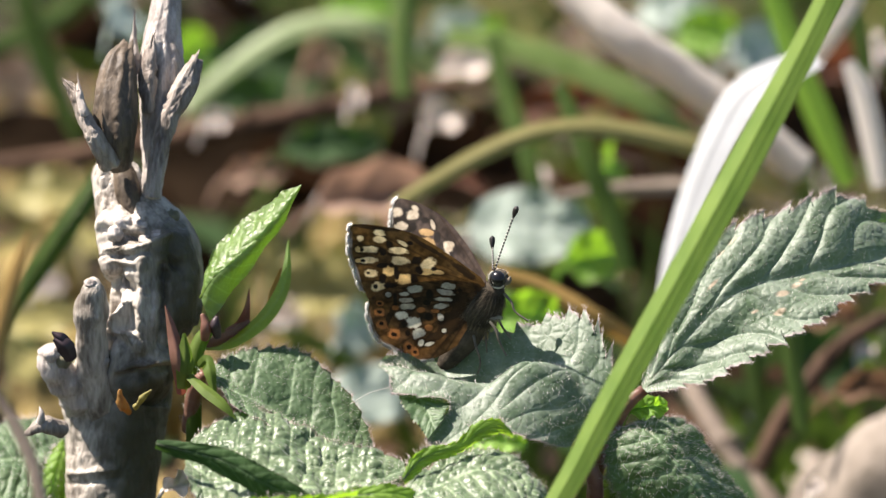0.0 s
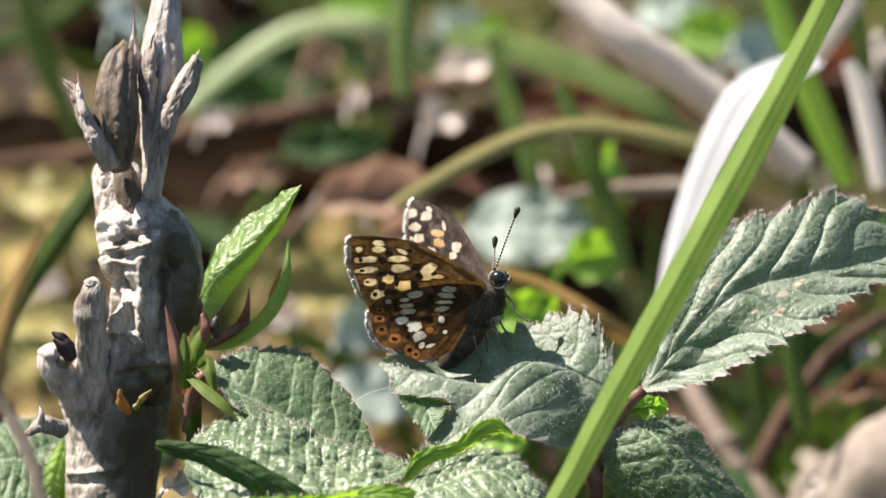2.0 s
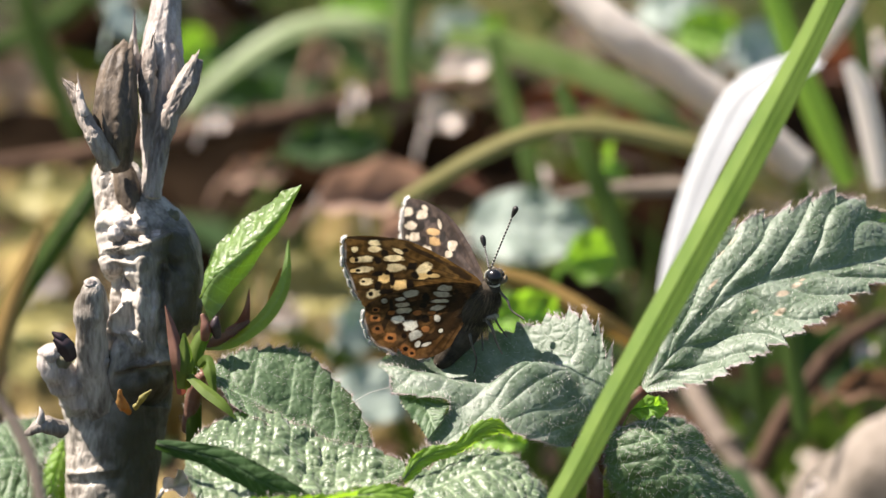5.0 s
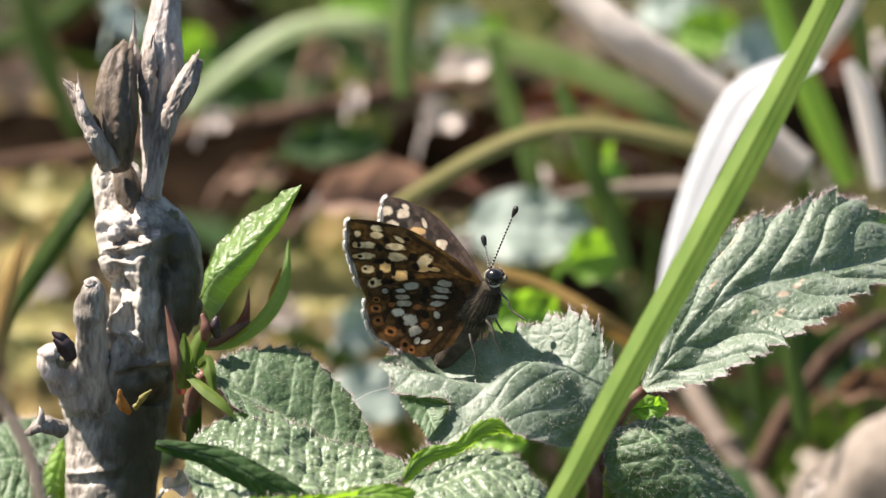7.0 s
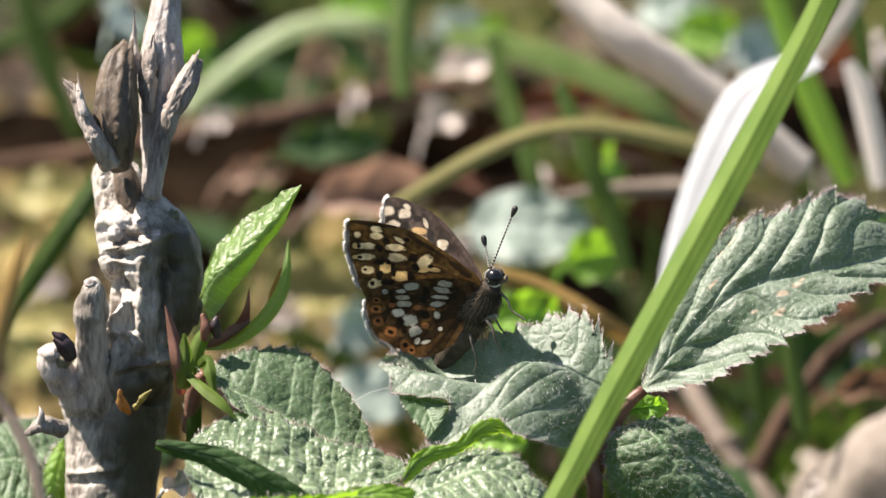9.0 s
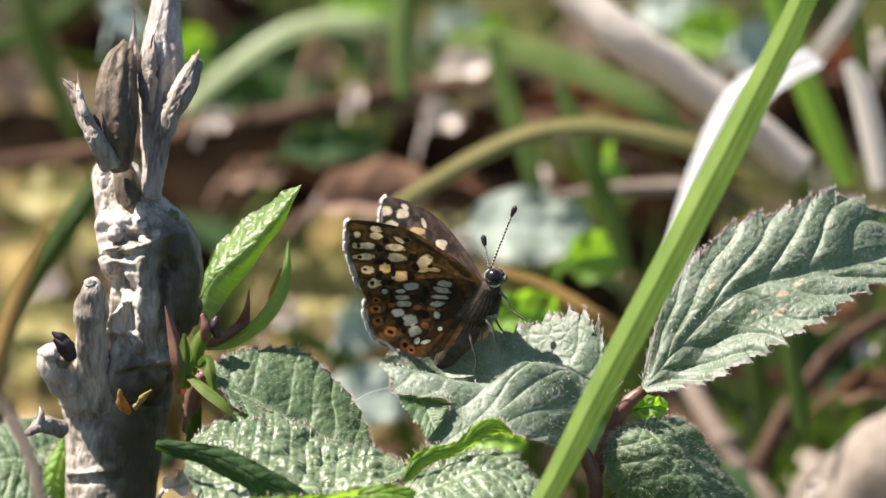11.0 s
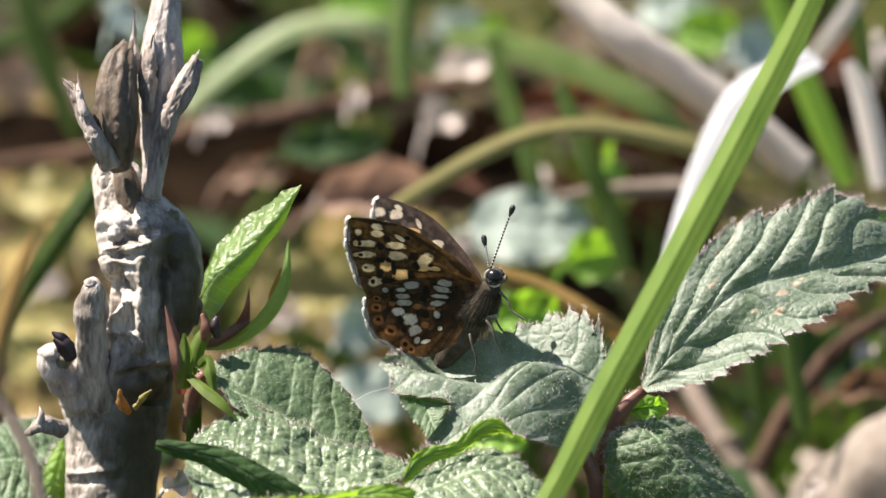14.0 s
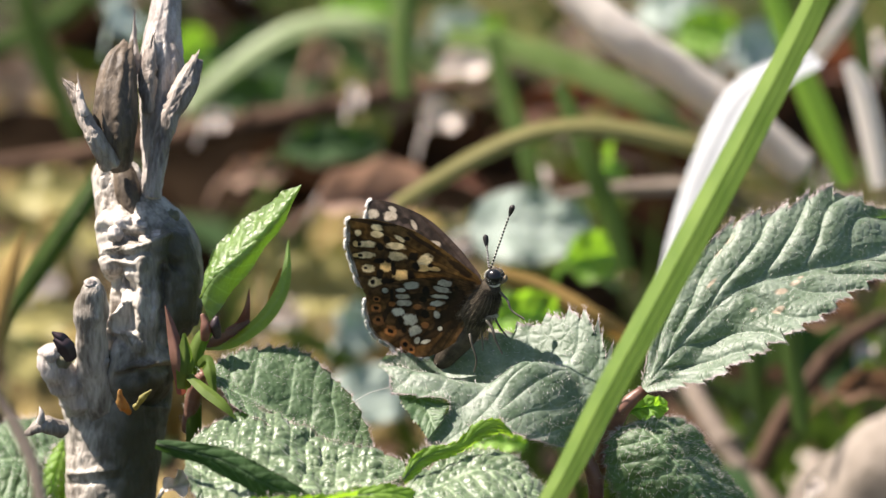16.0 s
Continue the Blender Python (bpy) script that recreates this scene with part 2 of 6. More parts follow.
def grid_faces(rows, cols, wrap=False):
    f = []
    for i in range(rows - 1):
        for j in range(cols if wrap else cols - 1):
            k = (j + 1) % cols
            f.append((i * cols + j, i * cols + k, (i + 1) * cols + k, (i + 1) * cols + j))
    return f


def bumpy(p, scale, seed=0.0):
    return noise.noise(Vector((p[0] * scale + seed, p[1] * scale + seed * 0.7, p[2] * scale - seed)))


def tube(points, radii, seg=16, rows=24, lump=0.0, lump_size=0.3, ridges=0, ridge=0.0, flat=1.0, up=(0, -1, 0.3), seed=0.0, phase=0.0, wander=0.7,
         ends=True):
    """A rounded stem through the points; lumps and lengthwise ridges give it a grown shape."""
    pts = np.c_[np.asarray(points, dtype=float), np.asarray(radii, dtype=float)]
    path = smooth_path(pts, rows)
    path, rad = path[:, :3], np.maximum(path[:, 3], 0.01)
    t, n, s = frames(path, up)
    verts = []
    for i in range(rows):
        for j in range(seg):
            a = 2 * math.pi * j / seg
            d = n[i] * math.cos(a) * flat + s[i] * math.sin(a)
            r = rad[i]
            if ridges:
                r *= 1 + ridge * math.sin(ridges * a + phase + wander * noise.noise(Vector((i * 0.15 + seed, j * 0.05, seed))))
            p = path[i] + d * r
            if lump:
                p = p + d * (bumpy(p, lump_size, seed) * lump + bumpy(p, lump_size * 3.1, seed + 9) * lump * 0.35)
            verts.append(p)
    faces = grid_faces(rows, seg, True)
    if ends:
        verts += [path[0] - t[0] * rad[0] * 0.3, path[-1] + t[-1] * rad[-1] * 0.4]
        a, b = len(verts) - 2, len(verts) - 1
        for j in range(seg):
            k = (j + 1) % seg
            faces += [(a, k, j), (b, (rows - 1) * seg + j, (rows - 1) * seg + k)]
    return np.array(verts), faces


def blob(centre, size, seed=0.0, lump=0.15, lump_size=0.6, rings=14, seg=18, turn=None):
    verts = []
    m = Euler([radians(a) for a in (turn or (0, 0, 0))]).to_matrix()
    for i in range(rings + 1):
        b = math.pi * i / rings
        for j in range(seg):
            a = 2 * math.pi * j / seg
            d = Vector((math.sin(b) * math.cos(a), math.sin(b) * math.sin(a), math.cos(b)))
            q = 1 + lump * noise.noise(d * 2.2 * lump_size + Vector((seed, seed * 1.7, 0)))
            p = m @ Vector((d.x * size[0] * q, d.y * size[1] * q, d.z * size[2] * q))
            verts.append((centre[0] + p.x, centre[1] + p.y, centre[2] + p.z))
    return np.array(verts), grid_faces(rings + 1, seg, True)


def joined(*made):
    verts, faces, k = [], [], 0
    for v, f, *rest in made:
        verts.append(np.asarray(v))
        faces += [tuple(i + k for i in q) for q in f]
        k += len(v)
    return np.vstack(verts), faces


def blade(points, widths, up=(0, -1, 0.4), keel=0.15, rows=40, cols=9, twist=0.0, ribs=0.0):
    """A grass blade: a tapered strip, folded along its keel, with lengthwise ribs."""
    pts = np.c_[np.asarray(points, dtype=float), np.asarray(widths, dtype=float)]
    path = smooth_path(pts, rows)
    path, w = path[:, :3], np.maximum(path[:, 3], 0.02)
    t, n, s = frames(path, up)
    verts = []
    for i in range(rows):
        a = radians(twist) * i / (rows - 1)
        n2 = n[i] * math.cos(a) + s[i] * math.sin(a)
        s2 = s[i] * math.cos(a) - n[i] * math.sin(a)
        for j in range(cols):
            u = 2 * j / (cols - 1) - 1
            lift = -keel * abs(u) * w[i] + ribs * math.cos(u * 14) * w[i]
            verts.append(path[i] + s2 * u * w[i] / 2 + n2 * lift)
    return np.array(verts), grid_faces(rows, cols)


def spikes(roots, ways, lengths, radius=0.02):
    """Fine tapered hairs, three-sided."""
    verts, faces = [], []
    for p, d, l in zip(roots, ways, lengths):
        d = unit(d)
        a = unit(np.cross(d, (0.31, 0.52, 0.8)))
        b = np.cross(d, a)
        k = len(verts)
        verts += [p + a * radius, p - a * radius * 0.5 + b * radius * 0.87, p - a * radius * 0.5 - b * radius * 0.87,
                  p + d * l]
        faces += [(k, k + 1, k + 3), (k + 1, k + 2, k + 3), (k + 2, k, k + 3)]
    return np.array(verts), faces


def leaf_sheet(mid, up, width, bend, veins=7, teeth=17, tooth=0.6, relief=0.4, ruffle=0.4, rows=150, cols=38, peak=0.45,
               blunt=0.6, seed=1.0, up_tip=None, pleat=1.0, sweep=0.75, quilt=1.0):
    """A toothed leaf: midrib through mid; width and bend (start and end slope, degrees) for its two sides; blade tissue
    pillowed between the side veins."""
    path = smooth_path(mid, rows)
    length = np.linalg.norm(np.diff(path, axis=0), axis=1).sum()
    t = unit(np.gradient(path, axis=0))
    ups = np.linspace(0, 1, rows)[:, None]
    ups = np.asarray(up, float) * (1 - ups) + np.asarray(up_tip if up_tip else up, float) * ups
    n = unit(ups - (t * ups).sum(1)[:, None] * t)
    s = np.cross(t, n)
    q1 = blunt * peak / (1 - peak)
    verts, vein, rim = [], [], []
    for i in range(rows):
        u = 0.002 + 0.996 * i / (rows - 1)
        f = (u / peak) ** q1 * ((1 - u) / (1 - peak)) ** blunt
        row = []
        for side in (-1, 1):
            k = 0 if side < 0 else 1
            w = width[k] * f
            pos = path[i].copy()
            for j in range(cols + 1):
                v = j / cols
                th = radians(bend[k][0] + (bend[k][1] - bend[k][0]) * v)
                out, nor = s[i] * side * math.cos(th) + n[i] * math.sin(th), n[i] * math.cos(th) - s[i] * side * math.sin(th)
                arc = w * v
                run = u * length - sweep * arc
                saw = (run / length * teeth) % 1.0
                fine = (run / length * teeth * 2.6 + 0.3) % 1.0
                grow = (tooth * (saw ** 1.3 - 0.45) + tooth * 0.4 * (fine - 0.5)) * min(1, f * 1.4) * max(0.0, (v - 0.72) / 0.28) ** 1.5
                if j:
                    pos = pos + out * (w / cols)
                gap = (run / length * veins + 0.25 + 0.45 * noise.noise(Vector((u * 5.0, side * 2.0 + seed, v * 1.2)))) % 1.0
                near = min(gap, 1 - gap) * length / veins
                pillow = pleat * math.sin(math.pi * gap) ** 0.7 * min(1, v * 4) * (1 - 0.35 * v)
                cross = abs(noise.noise(Vector((arc * 0.55 + seed, run * 0.62, side * 3.0 + seed))))
                fine_b = abs(noise.noise(Vector((arc * 1.3 + seed, run * 1.3, side * 5.0))))
                h = (relief[k] if isinstance(relief, tuple) else relief) * (pillow * 0.75 + quilt * (1.1 * cross + 0.6 * fine_b) - 0.4) * min(1, f * 1.5)
                h += ruffle * v * v * math.sin(u * 15 + seed + side) * min(1, f * 1.3)
                p = pos + nor * h + (out + 0.5 * t[i]) * grow
                edge = max(0.0, (v - 0.93) / 0.07)
                row.append((p, max(math.exp(-(near / 0.16) ** 2) * (1 - 0.6 * v), math.exp(-(arc / 0.22) ** 2)), edge, side))
        left = [r for r in row if r[3] < 0][::-1]
        right = [r for r in row if r[3] > 0][1:]
        for r in left + right:
            verts.append(r[0])
            vein.append(r[1])
            rim.append(r[2])
    return np.array(verts), grid_faces(rows, 2 * cols + 1), (("vein", vein), ("rim", rim))


def hairs(roots, count, low, high, rng, spread=0.5, radius=0.02):
    pick = [roots[rng.integers(len(roots))] for _ in range(count)]
    return spikes([p for p, _ in pick], [d + rng.normal(0, spread, 3) for _, d in pick], rng.uniform(low, high, count), radius)


def grain(p, scale, seed=0.0):
    """Smooth noise from -1 to 1 at many points at once."""
    q = np.asarray(p, float) * scale + np.array((seed * 1.31, seed * 0.77, -seed * 0.53)) + 500.0
    i = np.floor(q).astype(np.int64)
    w = q - i
    w = w * w * w * (w * (w * 6 - 15) + 10)
    out = np.zeros(len(q))
    for a in (0, 1):
        for b in (0, 1):
            for c in (0, 1):
                h = ((i[:, 0] + a) * 374761393 + (i[:, 1] + b) * 668265263 + (i[:, 2] + c) * 2147483647) & 0xffffffff
                h = ((h ^ (h >> 13)) * 1274126177) & 0xffffffff
                h = ((h ^ (h >> 16)) & 0xffff) / 32767.5 - 1
                out += h * np.where(a, w[:, 0], 1 - w[:, 0]) * np.where(b, w[:, 1], 1 - w[:, 1]) * np.where(c, w[:, 2], 1 - w[:, 2])
    return out * 1.3


def spline(a, n):
    """Catmull-Rom along the first axis, evenly in the index."""
    a = np.asarray(a, float)
    if len(a) == 2:
        t = np.linspace(0, 1, n).reshape((-1,) + (1,) * (a.ndim - 1))
        return a[0] * (1 - t) + a[1] * t
    e = np.concatenate([[2 * a[0] - a[1]], a, [2 * a[-1] - a[-2]]])
    s = np.linspace(0, len(a) - 1 - 1e-9, n)
    k = s.astype(int)
    t = (s - k).reshape((-1,) + (1,) * (a.ndim - 1))
    p0, p1, p2, p3 = e[k], e[k + 1], e[k + 2], e[k + 3]
    return 0.5 * (2 * p1 + (p2 - p0) * t + (2 * p0 - 5 * p1 + 4 * p2 - p3) * t * t + (3 * p1 - p0 - 3 * p2 + p3) * t ** 3)


def draped(curves, rib=None, veins=7, sweep=(1.5, 1.5), teeth=(14, 14), tooth=(0.6, 0.6), relief=0.3, pleat=1.0, quilt=0.5, cell=0.6, fold=0.0, wave=0.25, rows=170, cols=100, seed=1.0,
           marks=()):
    """A leaf draped over lengthwise curves that run from its foot to its tip: the first and the last are its margins, number rib its
    midrib. Tissue swells between sunken side veins and, finer, between the netted ones; both margins are toothed."""
    net = np.asarray(curves, float)
    at_rib = (rib if rib is not None else (len(net) - 1) / 2) / (len(net) - 1)
    p = spline(np.swapaxes(spline(net, cols), 0, 1), rows)
    u, v = np.meshgrid(np.linspace(0, 1, rows), np.linspace(0, 1, cols), indexing="ij")
    along, across = np.gradient(p, axis=0), np.gradient(p, axis=1)
    nor = unit(np.cross(along, across))
    if (nor[..., 2] - 0.5 * nor[..., 1]).mean() < 0:
        nor = -nor
    flat = p.reshape(-1, 3)
    side = v > at_rib
    off = np.where(side, (v - at_rib) / max(1e-6, 1 - at_rib), (at_rib - v) / max(1e-6, at_rib))
    wob = grain(flat, 0.22, seed).reshape(u.shape)
    run = u * veins - off * np.where(side, sweep[1], sweep[0]) + 0.3 * wob + np.where(side, 0.45, 0.0)
    gap = run % 1.0
    swell = np.sin(math.pi * gap) ** 0.45 * np.minimum(1, off * 5)
    net1 = np.abs(grain(flat, cell, seed + 3)).reshape(u.shape)
    net2 = np.abs(grain(flat, cell * 2.3, seed + 8)).reshape(u.shape)
    thin = np.minimum(1, np.minimum(u, 1 - u) * 9)
    h = np.where(side, *(relief[::-1] if isinstance(relief, tuple) else (relief, relief))) * (pleat * swell + quilt * (np.sqrt(net1 + 0.02) * 1.2 + 0.6 * np.sqrt(net2 + 0.02)) - 0.5) * thin
    h += fold * np.sin(2 * math.pi * run) * off * thin
    h += wave * np.where(v > 0.5, 1, -1) * np.sin(u * 21 + seed) * np.maximum(0, off - 0.7) ** 2 * 8 * thin
    out = unit(across) * np.where(side, 1, -1)[..., None]
    for k, mask in ((0, ~side), (1, side)):
        saw = (u * teeth[k] + 0.15 * wob) % 1.0
        small = (u * teeth[k] * 2.7 + 0.4) % 1.0
        grow = tooth[k] * (saw ** 1.4 - 0.4 + 0.35 * (small - 0.5)) * np.maximum(0, (off - 0.72) / 0.28) ** 1.4 * thin * mask
        p = p + (out + 0.45 * unit(along)) * grow[..., None]
    p = p + nor * h[..., None]
    vein = np.maximum(np.exp(-(np.minimum(gap, 1 - gap) / 0.05) ** 2) * (1 - 0.5 * off) * np.minimum(1, off * 6), np.exp(-(off / 0.035) ** 2))
    rim = np.clip((off - 0.955) / 0.045, 0, 1)
    spot = np.zeros(u.shape)
    for mu, mv, ms in marks:
        spot = np.maximum(spot, np.clip(2 - 2 * np.hypot((u - mu) / ms, (v - mv) / (1.3 * ms)) + 0.8 * wob, 0, 1))
    edge = [(p[i, j], out[i, j] + 0.3 * nor[i, j] + 0.3 * unit(along[i, j])) for j in (0, cols - 1) for i in range(2, rows - 1)]
    face = [(p[i, j], nor[i, j] + 0.5 * unit(along[i, j])) for i in range(1, rows - 1, 2) for j in range(1, cols - 1, 2)]
    made = (p.reshape(-1, 3), grid_faces(rows, cols), (("vein", vein.ravel()), ("rim", rim.ravel()), ("mark", spot.ravel())))
    return made, edge, face, p[:, int(round(at_rib * (cols - 1)))], nor[:, int(round(at_rib * (cols - 1)))]


def leaf(label, curves, mat, fringe=700, fuzz=600, bristle=(0.35, 0.8), down=(0.25, 0.5), seed=1, stalk=None, rib_size=0.2, group="bramble leaves", category="bramble leaf", extra=None, **more):
    """A bramble leaflet with its midrib, marginal bristles, down and stalk."""
    rng = np.random.default_rng(seed)
    made, edge, face, rib, rib_up = draped(curves, seed=float(seed), **more)
    lf = thing("bramble_leaf", tuple(curves[len(curves) // 2][0]), label, category, group)
    body = part("leaf_blade", made, mat, lf)
    part("midrib", tube((rib - rib_up * rib_size * 0.75)[::12], np.linspace(rib_size, 0.05, len(rib[::12])), 8, 40), RIB, lf, "pale midrib")
    if fringe:
        part("bristle_fringe", hairs(edge, fringe, bristle[0], bristle[1], rng, 0.45, 0.018), HAIR_RED, body, "pale reddish bristles on the leaf margin", "stuff")
    if fuzz:
        part("leaf_down", hairs(face, fuzz, down[0], down[1], rng, 0.5, 0.016), HAIR, body, "fine pale hairs on the leaf", "stuff")
    if extra:
        part("curled_edge", draped(extra, seed=float(seed) + 5, rows=60, cols=30, relief=0.15, tooth=(0.3, 0.3), veins=5)[0], BRAMBLE_GREEN, lf, "turned-up green edge of the leaf")
    if stalk:
        st = part("leaf_stalk", tube(stalk, [0.5] + [0.75] * (len(stalk) - 1), 12, 30, 0.08, 1.5), RED_STEM, lf, "hairy reddish leaf stalk")
        sp = smooth_path(stalk, 60)
        part("stalk_hair", hairs([(p, np.array((rng.normal(), rng.normal(), rng.normal()))) for p in sp for _ in range(4)], 500, 0.9, 1.4, rng, 0.5, 0.02), HAIR, st, "fine pale bristles", "stuff")
    return lf


# ---------------------------------------------------------------- ground
def ground():
    """One sheet: fine and uneven near the plants, then running out to the horizon."""
    def height(x, y):
        far = math.hypot(x, y - 150)
        h = 6 * noise.noise(Vector((x * 0.012, y * 0.012, 3.0))) + 2.5 * noise.noise(Vector((x * 0.05, y * 0.05, 1.0)))
        h += 1.2 * noise.noise(Vector((x * 0.17, y * 0.17, 7.0)))
        return h * (1 if far < 900 else 1 + (far - 900) / 900)
    steps = np.r_[-np.geomspace(400000, 260, 22), np.linspace(-220, 220, 111), np.geomspace(260, 400000, 22)]
    n = len(steps)
    verts = [(x, y + 200, height(x, y + 200)) for y in steps for x in steps]
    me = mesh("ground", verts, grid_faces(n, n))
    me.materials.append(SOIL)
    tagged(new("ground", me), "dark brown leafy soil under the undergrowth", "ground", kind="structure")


ground()

# ---------------------------------------------------------------- cut woody stem
def sculpted(made, strokes, stain_shade_lines, reach):
    """Raise ridges and press crevices into the side of a stem along strokes; mark olive stain and painted shade along
    others.
    """
    v, f = made
    up = np.array((0, 0.375, 0.927))
    p = np.c_[v[:, 0], v @ up]
    normal = np.zeros_like(v)
    q = np.array([a[:4] for a in f if len(a) == 4])
    fn = np.cross(v[q[:, 2]] - v[q[:, 0]], v[q[:, 3]] - v[q[:, 1]])
    for k in range(4):
        np.add.at(normal, q[:, k], fn)
    normal = unit(normal)
    front = np.clip(-normal[:, 1] * 1.6 + 0.2, 0, 1)
    wob, rough = grain(v, 0.9, 2.0), grain(v, 2.4, 3.0)
    fibre = np.abs(grain(np.c_[v[:, 0] * 1.7, v[:, 1] * 1.7, p[:, 1] * 0.13], 1.0, 5.0)) + 0.5 * np.abs(grain(np.c_[v[:, 0] * 4, v[:, 1] * 4, p[:, 1] * 0.25], 1.0, 8.0))

    def near(line):
        c = np.array([(a[0], np.dot(a, up)) for a in line])
        best = np.full(len(p), 1e9)
        for a, b in zip(c[:-1], c[1:]):
            t = np.clip(((p - a) @ (b - a)) / max(1e-9, (b - a) @ (b - a)), 0, 1)
            best = np.minimum(best, np.linalg.norm(p - a - t[:, None] * (b - a), axis=1))
        return best
    shift = 0.12 - 0.3 * np.exp(-fibre * 4)
    for line, height, width in strokes:
        shift += height * np.exp(-np.abs(near(line) * (1 + 0.35 * wob + 0.15 * rough) / width) ** 1.6)
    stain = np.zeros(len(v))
    for line in stain_shade_lines:
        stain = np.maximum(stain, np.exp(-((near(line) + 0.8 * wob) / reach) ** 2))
    return v + normal * (shift * np.maximum(front, 0.3))[:, None], f, (("stain", stain),)


def splintered(points, radii, seg, rows, lump, lump_size, ridges=0, ridge=0.0, seed=0.0, depth=0.28, torn=1.2):
    """A split piece of wood: fibres part lengthwise in narrow clefts and the end is torn."""
    v, f = tube(points, radii, seg, rows, lump, lump_size, ridges, ridge * 0.6, seed=seed)
    ring = v[:rows * seg].reshape(rows, seg, 3)
    mid = ring.mean(1, keepdims=True)
    off = ring - mid
    run = np.r_[0, np.cumsum(np.linalg.norm(np.diff(mid[:, 0], axis=0), axis=1))]
    q = off * 2.4
    q[..., 2] += run[:, None] * 0.22
    cleft = np.abs(grain(q.reshape(-1, 3), 1.0, seed)) + 0.6 * np.abs(grain(q.reshape(-1, 3), 2.3, seed + 4))
    ring = ring + unit(off) * (depth * (0.25 - np.exp(-cleft.reshape(rows, seg) * 4)))[..., None]
    tear = np.clip((np.arange(rows) / (rows - 1) - 0.82) / 0.18, 0, 1)[:, None]
    way = unit(mid[-1, 0] - mid[-3, 0])
    ring = ring + way * (torn * tear * grain((unit(off) * 2.6).reshape(-1, 3), 1.0, seed + 7).reshape(rows, seg))[..., None]
    return np.r_[ring.reshape(-1, 3), v[rows * seg:]], f


